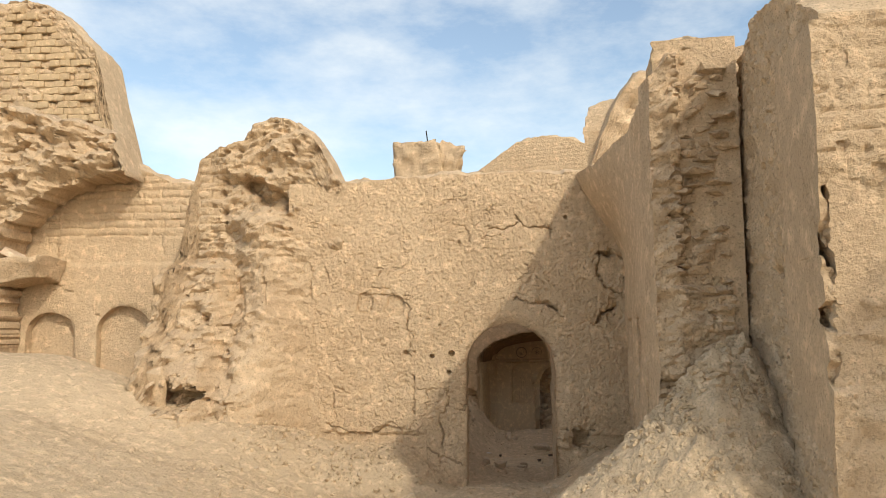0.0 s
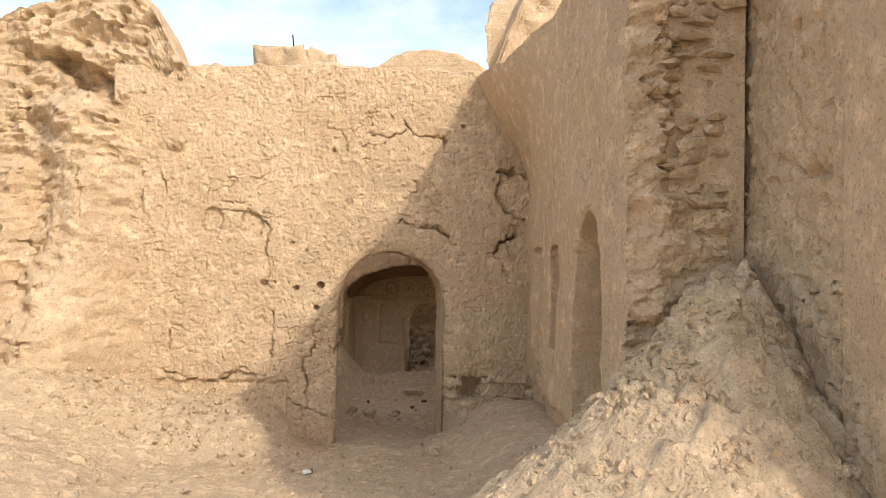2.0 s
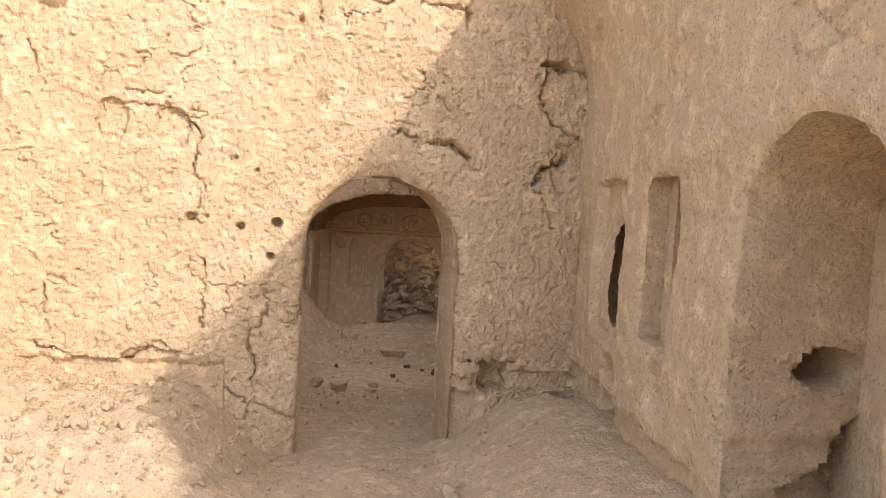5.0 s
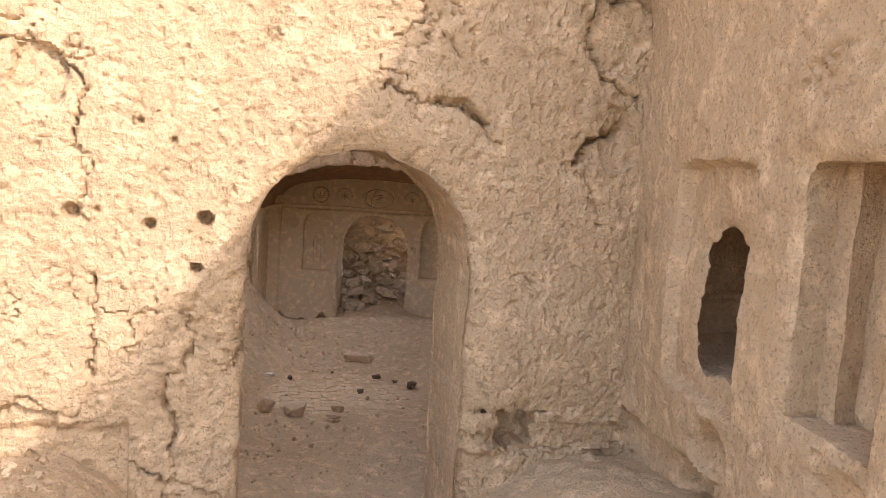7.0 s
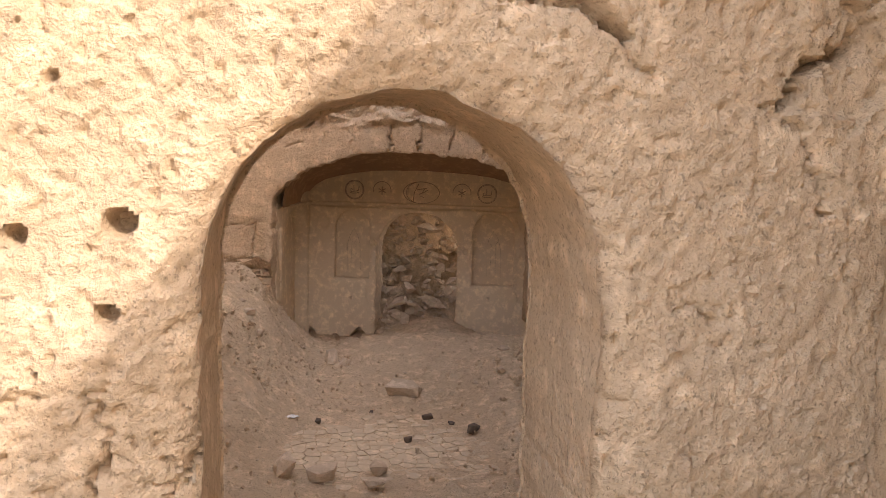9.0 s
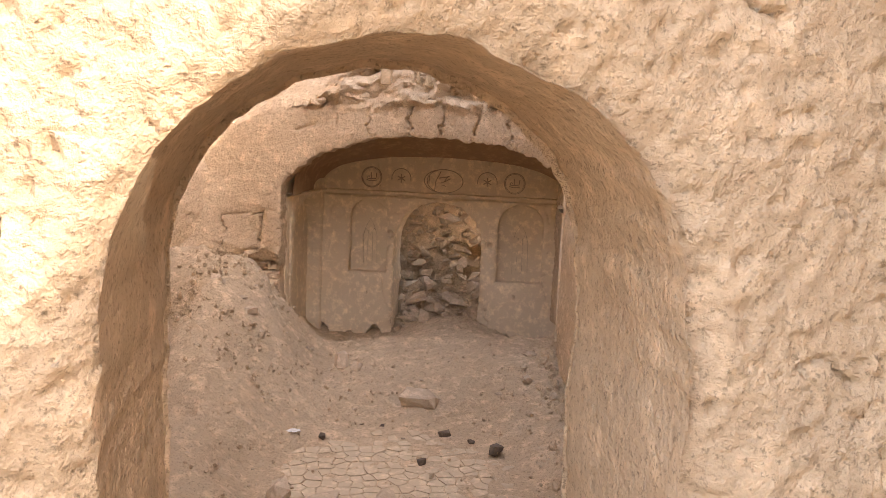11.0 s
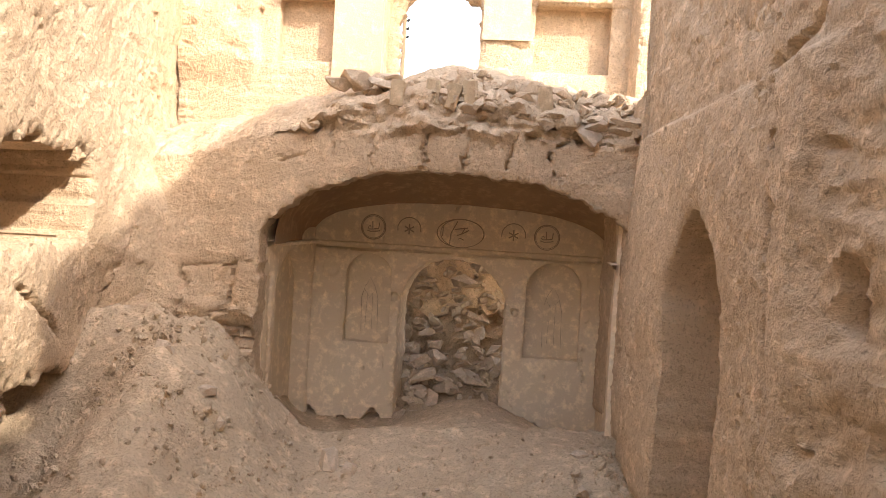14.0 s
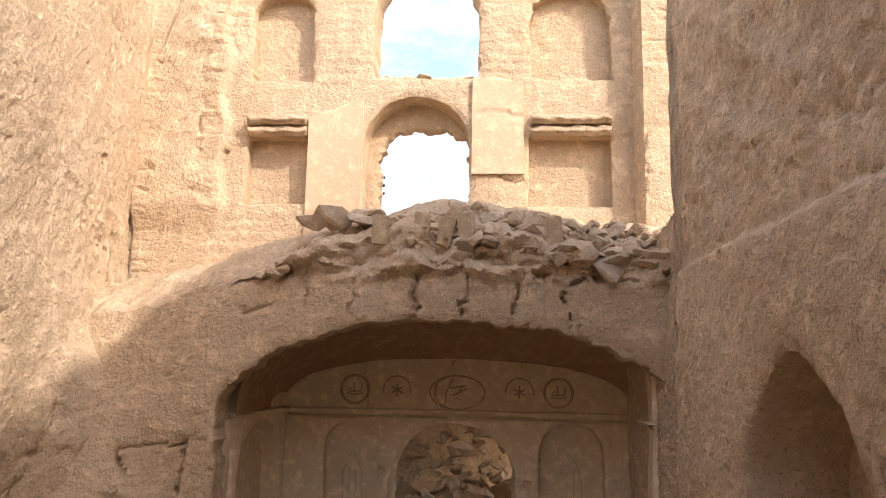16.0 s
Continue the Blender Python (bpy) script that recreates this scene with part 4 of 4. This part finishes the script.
def rod(name, points, radius, mat, sides=6):
    """A thin bar or twig through points."""
    bm = bmesh.new()
    rings = []
    for i, p in enumerate(points):
        a = Vector(points[max(0, i - 1)])
        b = Vector(points[min(len(points) - 1, i + 1)])
        q = (b - a).to_track_quat("Z", "Y")
        r = radius[i] if isinstance(radius, (list, tuple)) else radius
        rings.append([bm.verts.new(Vector(p) + q @ Vector((r * math.cos(k * math.tau / sides), r * math.sin(k * math.tau / sides), 0))) for k in range(sides)])
    for a, b in zip(rings[:-1], rings[1:]):
        for k in range(sides):
            bm.faces.new((a[k], a[(k + 1) % sides], b[(k + 1) % sides], b[k]))
    bm.faces.new(rings[0][::-1])
    bm.faces.new(rings[-1])
    return link_mesh(name, bm, mat, True)


thing("metal_rod", rod("metal_rod", [(0, 0, 0), (0.0, 0, 0.25), (-0.03, 0, 0.5)], 0.014, WIRE), "thin dark rod standing on a mud stump", "rod", at=pose(-1.15, 16.3, 5.5))

# ---- mouldings in the upper wall's niches ----
for s0, w in ((1.12, 0.47), (3.42, 0.62)):
    rows = empty("cornice_moulding", "weathered double clay cornice over a niche", "moulding", "cornices of the upper wall", at=Matrix.Translation(on_line(*UP, s0, 0.0) + Vector((0, 0, 3.3))) @ pose(0, 0, 0, 0, 0, -14.9))
    for k in range(2):
        bm = bmesh.new()
        bmesh.ops.create_cube(bm, size=1.0)
        bmesh.ops.subdivide_edges(bm, edges=[e for e in bm.edges if abs(e.verts[0].co.x - e.verts[1].co.x) > 0.5], cuts=24)
        bmesh.ops.scale(bm, vec=(w, 0.13, 0.065), verts=bm.verts)
        bmesh.ops.bevel(bm, geom=[e for e in bm.edges if abs(e.verts[0].co.x - e.verts[1].co.x) > 1e-4], offset=0.02, segments=2, affect="EDGES")
        for vert in bm.verts:
            vert.co += Vector((0, 0, 0.012 * noise.noise(vert.co * 9 + Vector((k, s0, 0))))) + 0.012 * noise.noise_vector(vert.co * 14)
        part("moulding", link_mesh("moulding", bm, MUD_ROUGH, True), rows, pose(0, -0.01 - 0.02 * k, -0.045 + 0.09 * k))

# ---- trim and carving in the alcove ----
def ledge(name, p0, p1, s0, s1, z, out=0.045, high=0.035):
    bm = bmesh.new()
    n = 60
    prof = ((0.0, -high), (out * 0.5, -high * 0.8), (out, -high * 0.1), (out * 0.9, 0.0), (0.0, high * 0.15))
    rings = []
    for i in range(n + 1):
        s = s0 + (s1 - s0) * i / n
        ring = []
        for o, h in prof:
            p = on_line(p0, p1, s, o - 0.004)
            ring.append(bm.verts.new((p.x, p.y, z + h + 0.006 * noise.noise(Vector((s * 5, 0, z))))))
        rings.append(ring)
    for a, b in zip(rings[:-1], rings[1:]):
        for k in range(len(prof) - 1):
            bm.faces.new((a[k], b[k], b[k + 1], a[k + 1]))
    return thing(name, link_mesh(name, bm, MUD_FINE, True), "thin plaster ledge running round the alcove", "trim", kind="structure")


ledge("trim_back", *BACK, 0.27, 2.76, 1.13)
ledge("trim_left", *SIDE_L, 0.0, 1.4, 1.13)
ledge("trim_right", *SIDE_R, 0.0, 1.3, 1.13)


def stroke(points, w=0.009):
    """A scratched line lying on the plaster, points as (s, z) round the carving's middle."""
    return rod("stroke", [(x, -0.001, z) for x, z in points], w / 2, INCISED, 5)


def ring_points(r, a0=0, a1=360, n=36):
    return [(r * math.cos(radians(a0 + (a1 - a0) * i / n)), r * math.sin(radians(a0 + (a1 - a0) * i / n))) for i in range(n + 1)]


def carving(s, z, label, lines, off=-0.004):
    base = on_line(*BACK, s, off)
    ob = empty("carved_medallion", label, "carving", "carvings of the frieze", at=Matrix.Translation(base + Vector((0, 0, z))) @ pose(0, 0, 0, 0, 0, -15))
    for pts, w in lines:
        part("incised_line", stroke(pts, w), ob)


script = [([(-0.055, -0.03), (-0.02, -0.04), (0.03, -0.035), (0.055, -0.03)], 0.008), ([(-0.045, -0.005), (-0.04, -0.02), (0.0, -0.018), (0.045, -0.01)], 0.008), ([(-0.005, -0.015), (-0.008, 0.05)], 0.008), ([(0.045, -0.01), (0.05, 0.04)], 0.008), ([(-0.045, 0.0), (-0.03, 0.012), (-0.02, -0.005)], 0.007)]
for s0 in (0.77, 2.25):
    carving(s0, 1.27, "round incised medallion with illegible script strokes", [(ring_points(0.105), 0.009), (ring_points(0.095), 0.006)] + script)
star = [([(0.045 * math.cos(radians(a)), 0.045 * math.sin(radians(a))), (-0.045 * math.cos(radians(a)), -0.045 * math.sin(radians(a)))], 0.011) for a in (30, 90, 150)]
for s0 in (1.08, 1.97):
    carving(s0, 1.27, "incised six-pointed star under an arc", [(ring_points(0.10, -10, 190, 20), 0.008)] + star)
carving(1.52, 1.26, "oval incised medallion with faded script strokes", [([(0.20 * math.cos(math.tau * i / 36), 0.12 * math.sin(math.tau * i / 36)) for i in range(37)], 0.009), ([(0.17 * math.cos(math.tau * i / 30), 0.12 * math.sin(math.tau * i / 30)) for i in range(7, 24)], 0.007), ([(-0.09, -0.1), (-0.08, 0.0), (-0.03, 0.1)], 0.008), ([(-0.05, 0.03), (0.0, 0.04), (0.06, 0.05)], 0.01), ([(-0.03, -0.02), (0.02, 0.0), (0.07, 0.03)], 0.009), ([(-0.02, -0.05), (0.0, -0.04), (0.03, -0.055)], 0.008), ([(0.01, 0.0), (0.04, 0.05)], 0.009), ([(-0.15, 0.05), (-0.15, -0.03)], 0.008)])
for s0, sc in ((0.75, 0.9), (2.34, 1.0)):
    carving(s0, 0.60, "faint incised tall outline in a niche", [([(-0.07 * sc, -0.28 * sc), (-0.08 * sc, 0.05), (-0.05 * sc, 0.16 * sc), (0, 0.25 * sc), (0.05 * sc, 0.16 * sc), (0.08 * sc, 0.05), (0.09 * sc, -0.28 * sc)], 0.003), ([(-0.03, -0.25 * sc), (-0.02, 0.1)], 0.0025), ([(0.03, -0.25 * sc), (0.025, 0.08)], 0.0025), ([(-0.05, 0.12), (0, 0.05), (0.05, 0.13)], 0.0025)], -0.128 if s0 < 1 else -0.148)

# ---- rubble in the inner doorway ----
pile = empty("rubble_pile", "heap of broken clay slabs and stones blocking a doorway", "rubble", at=Matrix.Translation(on_line(*BACK, 1.48, -0.05)))
pile_turn = pose(0, 0, 0, 0, 0, -15)
for i in range(290):
    d = PICK.uniform(-0.1, 1.35)
    s = PICK.uniform(-0.42, 0.42) if d < 0.35 else PICK.uniform(-0.62, 0.62)
    z = -0.44 + 1.05 * d + PICK.uniform(-0.05, 0.05) - 0.1 * abs(s)
    p = pile_turn @ Vector((s, d, z))
    big = PICK.rand() < 0.22
    part("stone", ROCKS[PICK.randint(8)] if PICK.rand() < 0.5 else SLABS[PICK.randint(3)], pile, spin(p.x, p.y, z, PICK.uniform(0.16, 0.27) if big else PICK.uniform(0.06, 0.15)))
for s, d, z, size in ((0.05, 0.95, 0.78, 0.48), (0.12, 0.05, -0.38, 0.17), (0.2, 0.35, -0.05, 0.4), (-0.25, 0.3, -0.05, 0.3), (-0.4, 0.0, -0.35, 0.2)):
    p = pile_turn @ Vector((s, d, z))
    part("stone", SLABS[PICK.randint(3)] if size > 0.25 else ROCKS[1], pile, spin(p.x, p.y, z, size, 25))
bank = lump("earth_core", (1.5, 1.3, 1.2), 97.0, EARTH, 0.0)
part("earth_core", bank, pile, pose(0.25, 1.0, -0.42, 38, 0, -15), "packed earth under the stones")

# ---- rubble on the vault ----
heap2 = empty("roof_rubble", "broken bricks and clods lying on the vault", "rubble", at=Matrix.Translation(on_line(*IW, 2.4, -0.1) + Vector((0, 0, 2.1))))
for i in range(295):
    s = PICK.uniform(1.2, 3.85) if PICK.rand() < 0.4 else PICK.normal(2.95, 0.4)
    if not 1.15 < s < 3.9:
        continue
    d = PICK.uniform(-0.02, 0.35)
    p = on_line(*IW, s, -d)
    z = float(np.interp(s, [1.2, 1.63, 2.21, 2.51, 3.09, 3.95], [1.93, 2.06, 2.18, 2.2, 2.1, 2.05])) + 0.75 * d * (1 if s > 1.5 else 0.6) - 0.045
    o = heap2.matrix_world.translation
    part("stone", TORN[PICK.randint(4)] if PICK.rand() < 0.6 else BRICKS[PICK.randint(5)], heap2, spin(p.x - o.x, p.y - o.y, z - o.z, PICK.uniform(0.07, 0.16) if PICK.rand() < 0.8 else PICK.uniform(0.17, 0.26)))
for k, s in enumerate((2.0, 2.24, 2.37, 2.50, 3.0)):
    p = on_line(*IW, s, -0.05) - heap2.matrix_world.translation
    part("brick", BRICKS[k % 5], heap2, pose(p.x, p.y, 0.10 + 0.02 * (k % 2), PICK.normal() * 6, 90 + PICK.normal() * 6, -15 + PICK.normal() * 8) @ Matrix.Diagonal((0.75, 0.9, 1.3, 1)))

for k in range(16):
    s = PICK.uniform(2.3, 3.7) if k > 4 else PICK.uniform(1.3, 2.3)
    d = PICK.uniform(0.02, 0.2)
    p = on_line(*IW, s, -d) - heap2.matrix_world.translation
    part("slab", SLABS[k % 3] if k % 2 else FLAT_ROCK, heap2, pose(p.x, p.y, 0.04 + 0.6 * d + 0.12 * math.sin(2.2 * (s - 1.1)) - 0.06, PICK.uniform(-25, 25), PICK.uniform(-35, 35), PICK.uniform(0, 360)) @ Matrix.Scale(PICK.uniform(0.2, 0.34), 4))

# ---- small things on the ground ----
def ground_at(x, y):
    return float(ground_z(np.array([x]), np.array([y]))[0])


def stone(x, y, size, label, mesh=None, sink=0.25, mat=None, rx=0, ry=0, rz=0, group=""):
    me = mesh or ROCKS[PICK.randint(8)]
    thing("stone", me, label, "stone", group, at=pose(x, y, ground_at(x, y) + size * sink * 0.4, rx, ry, rz) @ Matrix.Scale(size, 4))


FLAT = rock_mesh(201, 0.4)
CHAR = [rock_mesh(210 + i, 0.7, DARK) for i in range(3)]
stone(0.91, 12.88, 0.34, "flat tan clay slab lying on the courtyard earth", FLAT, 0.5, rz=-20, rx=6)
for x, y, sz in ((1.01, 12.28, 0.10), (1.26, 11.96, 0.11), (0.8, 11.87, 0.07), (1.15, 12.16, 0.06), (0.62, 12.5, 0.05), (0.23, 12.3, 0.07)):
    stone(x, y, sz, "small dark charred stone on dry mud", CHAR[PICK.randint(3)], 0.6, rz=PICK.uniform(0, 360), group="dark stones of the court")
for x, y, sz in ((0.0, 11.42, 0.2), (0.22, 11.33, 0.22), (0.5, 11.15, 0.16), (0.55, 11.35, 0.18), (0.39, 13.57, 0.2), (0.5, 13.5, 0.12), (-0.55, 13.4, 0.16), (-0.5, 13.36, 0.12), (-0.29, 13.23, 0.14), (-0.2, 13.1, 0.1), (-0.35, 13.3, 0.1), (1.83, 12.64, 0.1), (1.75, 13.0, 0.12), (1.9, 13.5, 0.14), (1.5, 12.9, 0.07)):
    stone(x, y, sz, "broken clay clod half sunk in earth", None, 0.4, rz=PICK.uniform(0, 360), rx=PICK.uniform(-15, 15), group="clods of the court")
for i in range(60):
    y = PICK.uniform(10.2, 13.9)
    x = PICK.uniform(-0.9, 1.7)
    stone(x, y, PICK.uniform(0.02, 0.05), "small pebble on dusty earth", None, 0.5, rz=PICK.uniform(0, 360), group="pebbles of the inner court")
for i in range(70):
    x, y = PICK.uniform(-2.2, 1.2), PICK.uniform(3.6, 8.6)
    stone(x, y, PICK.uniform(0.02, 0.05) if PICK.rand() < 0.85 else PICK.uniform(0.06, 0.09), "small pebble on dusty earth", None, 0.5, rz=PICK.uniform(0, 360), group="pebbles of the first court")
for x, y, sz in ((-0.7, 7.31, 0.11), (0.58, 7.63, 0.13), (0.68, 7.75, 0.1), (-0.05, 8.0, 0.06), (0.3, 8.3, 0.05)):
    stone(x, y, sz, "pale clay lump on the path", None, 0.4, rz=PICK.uniform(0, 360))
CLODS = [rock_mesh(230 + i, 0.7, EARTH) for i in range(4)]
clods = empty("crumbled_debris", "crumbled lumps of mud plaster on a debris heap", "debris", at=pose(1.2, 4.3, 1.0))
for i in range(280):
    a = PICK.normal(0, 0.45, 2)
    x, y = 1.15 + a[0], 4.35 + a[1]
    if x > 1.45 or not 3.2 < y < 5.6 or x < 0.2 or (y > 4.75 and x > 1.02):
        continue
    sz = PICK.uniform(0.02, 0.06) if PICK.rand() < 0.9 else PICK.uniform(0.07, 0.11)
    part("clod", CLODS[PICK.randint(4)], clods, spin(x - 1.2, y - 4.3, ground_at(x, y) - 1.0 + 0.02, sz))

# ---- crumbs: loose clods too many to count, one mesh for each bed ----
def crumbs(name, label, count, place, sizes, mat, seed):
    """Angular crumbs of dry mud scattered by place(random state), which gives x, y and a size factor."""
    r = np.random.RandomState(seed)
    kinds = [rock_mesh(300 + seed + k, 0.7, mat) for k in range(4)]
    shapes = []
    for me in kinds:
        co = np.zeros(len(me.vertices) * 3)
        me.vertices.foreach_get("co", co)
        shapes.append((co.reshape(-1, 3), [tuple(p.vertices) for p in me.polygons]))
        bpy.data.meshes.remove(me)
    xs, ys, fs = np.array([place(r) for _ in range(count)]).T
    zs = ground_z(xs, ys)
    verts, faces, base = [], [], 0
    for x, y, z, f in zip(xs, ys, zs, fs):
        co, fc = shapes[r.randint(4)]
        size = f * sizes[0] * (sizes[1] / sizes[0]) ** (r.rand() ** 2.2)
        m = np.array(Euler(r.uniform(0, 6.28, 3)).to_matrix())
        verts.append(co @ m.T * size + (x, y, z + 0.02 - 0.05 * size))
        faces += [tuple(i + base for i in q) for q in fc]
        base += len(co)
    thing(name, mesh_from(name, np.vstack(verts), faces, mat), label, "debris", kind="stuff")


def heap_spot(r):
    while True:
        x, y = r.normal(1.15, 0.45), r.normal(4.35, 0.6)
        if 0.15 < x < 1.5 and 2.6 < y < 6.2 and not (y > 4.7 and x > 1.04):
            return x, y, 0.6 + 1.2 * float(bump(x, y, 1.4, 4.4, 0.6, 0.8))


def court_spot(r):
    return r.uniform(-3.4, 1.0), r.uniform(3.2, 8.7), 0.8


def bank_spot(r):
    return r.normal(-1.5, 0.7), r.uniform(7.4, 8.75), 1.0


def yard_spot(r):
    while True:
        x, y = r.uniform(-1.1, 1.7), r.uniform(9.7, 14.4)
        if np.hypot((x - 0.62) / 0.85, (y - 11.75) / 0.72) > 0.95 or r.rand() < 0.08:
            return x, y, 0.8


def foot_spot(r):
    y = r.uniform(9.8, 14.0)
    return 1.36 + 0.219 * (y - 9.4) - abs(r.normal(0, 0.16)), y, 1.3


def slope_spot(r):
    return r.normal(-0.55, 0.35), r.normal(13.3, 0.5), 1.2


crumbs("heap_crumbs", "crumbled mud plaster clods on a steep heap", 4200, heap_spot, (0.02, 0.075), EARTH, 1)
crumbs("court_crumbs", "loose grit and clods on dusty earth", 3200, court_spot, (0.012, 0.05), EARTH, 2)
crumbs("bank_crumbs", "fallen plaster crumbs along a wall foot", 900, bank_spot, (0.015, 0.07), EARTH, 3)
crumbs("yard_crumbs", "loose grit and clods in the inner court", 2600, yard_spot, (0.012, 0.05), EARTH, 4)
crumbs("foot_crumbs", "plaster crumbs fallen at a shaded wall foot", 700, foot_spot, (0.015, 0.08), EARTH, 5)
crumbs("slope_crumbs", "mud clods on the debris slope", 420, slope_spot, (0.012, 0.06), EARTH, 6)

# litter, dry bush and cables
bm = bmesh.new()
bmesh.ops.create_grid(bm, x_segments=6, y_segments=4, size=0.5)
for vert in bm.verts:
    vert.co = Vector((vert.co.x * 0.09, vert.co.y * 0.05, 0.012 * noise.noise(vert.co * 3) + 0.006 * abs(vert.co.x)))
bmesh.ops.solidify(bm, geom=list(bm.faces), thickness=0.002)
SCRAP = link_mesh("paper_scrap", bm, PAPER)
for x, y, rz in ((0.05, 12.3, 10), (-0.5, 11.9, 60)):
    thing("paper_scrap", SCRAP, "crumpled white scrap of litter on the earth", "litter", at=pose(x, y, ground_at(x, y) + 0.015, 0, 0, rz))
packet = empty("crushed_packet", "small crushed white and brown packet on the path", "litter", at=pose(-0.38, 6.75, ground_at(-0.38, 6.75) + 0.02, 0, 0, 35))
part("sleeve", brick_mesh(0.055, 0.035, 0.02, 71, PAPER), packet)
part("flap", brick_mesh(0.02, 0.036, 0.022, 72, TWIG), packet, pose(0.034, 0.004, 0.001), "dark brown flap")

bush = empty("dry_bush", "leafless dry thorn bush at a wall foot", "bush", at=pose(-0.78, 11.1, ground_at(-0.78, 11.1) - 0.02))
for i in range(26):
    a, l = PICK.uniform(0, math.tau), PICK.uniform(0.15, 0.36)
    lean = PICK.uniform(0.1, 0.6)
    pts = [(0, 0, 0)]
    for k in range(1, 5):
        t = k / 4
        pts.append((math.cos(a) * lean * l * t + PICK.normal() * 0.012, math.sin(a) * lean * l * t + PICK.normal() * 0.012, l * t))
    part("twig", rod("twig", pts, [0.004, 0.0035, 0.003, 0.002, 0.001], TWIG, 4), bush)

POLE_TOP = 10.6


def utility_pole(x, y):
    ob = empty("utility_pole", "weathered timber utility pole with three insulators", "pole", "utility poles", at=pose(x, y, 0))
    part("post", rod("post", [(0, 0, -0.5), (0, 0, 5), (0, 0, POLE_TOP)], [0.14, 0.12, 0.09], TWIG, 10), ob)
    for k in range(3):
        part("insulator", rod("insulator", [(0.08, 0, 9.75 + 0.38 * k), (0.16, 0, 9.75 + 0.38 * k), (0.2, 0, 9.83 + 0.38 * k)], [0.03, 0.07, 0.05], WIRE, 8), ob, None, "dark insulator")


utility_pole(4.05, 45)
utility_pole(54.05, 52)
for k in range(3):
    pts = [(50 * t / 16, 7 * t / 16, -0.7 * math.sin(math.pi * t / 16)) for t in range(17)]
    thing("power_cable", rod("power_cable", pts, 0.007, WIRE), "thin black overhead cable strung between poles", "cable", "overhead cables", at=pose(4.25, 45, 9.83 + 0.38 * k))

# ---- cracked mud pan: each dried plate a piece ----
pan_ob = empty("dried_mud_pan", "pale dried mud cracked into plates", "mud crust", at=pose(0.62, 11.75, -0.235))
cells = []
for i in range(24):
    for j in range(20):
        cells.append((-0.95 + 0.082 * i + PICK.uniform(-0.028, 0.028), -0.78 + 0.082 * j + PICK.uniform(-0.028, 0.028)))
pts = np.array(cells)
edge = np.hypot(pts[:, 0] / 0.85, pts[:, 1] / 0.72) + 0.35 * fbm(np.column_stack([pts[:, 0] + 0.62, pts[:, 1] + 11.75, pts[:, 0] * 0]), 0.5, 3, 37.0)
made = 0
for c, e in zip(pts, edge):
    if e > 0.98 or PICK.rand() < smooth(0.5, 1.0, e) * 0.75:
        continue
    poly = [np.array(q) for q in ((-0.09, -0.09), (0.09, -0.09), (0.09, 0.09), (-0.09, 0.09))]
    for o in pts:
        d = o - c
        r = np.hypot(*d)
        if r < 1e-6 or r > 0.26:
            continue
        n, h = d / r, r / 2 - 0.0028
        out = []
        for k in range(len(poly)):
            a, b = poly[k], poly[(k + 1) % len(poly)]
            da, db = a @ n - h, b @ n - h
            if da <= 0:
                out.append(a)
            if (da < 0) != (db < 0):
                out.append(a + (b - a) * (da / (da - db)))
        poly = out
        if len(poly) < 3:
            break
    if len(poly) < 3 or made >= 290:
        continue
    made += 1
    lift = PICK.uniform(-0.004, 0.001)
    k = len(poly)
    vv = [(p[0], p[1], -0.01) for p in poly] + [(p[0] * 0.97, p[1] * 0.97, 0.007 + lift) for p in poly] + [(p[0] * 0.8, p[1] * 0.8, 0.006 + lift) for p in poly]
    ff = [tuple((i, (i + 1) % k, k + (i + 1) % k, k + i)) for i in range(k)] + [tuple((k + i, k + (i + 1) % k, 2 * k + (i + 1) % k, 2 * k + i)) for i in range(k)] + [tuple(range(2 * k, 3 * k))]
    part("mud_plate", mesh_from("mud_plate", vv, ff, CRUST, False), pan_ob, pose(c[0], c[1], 0.001))
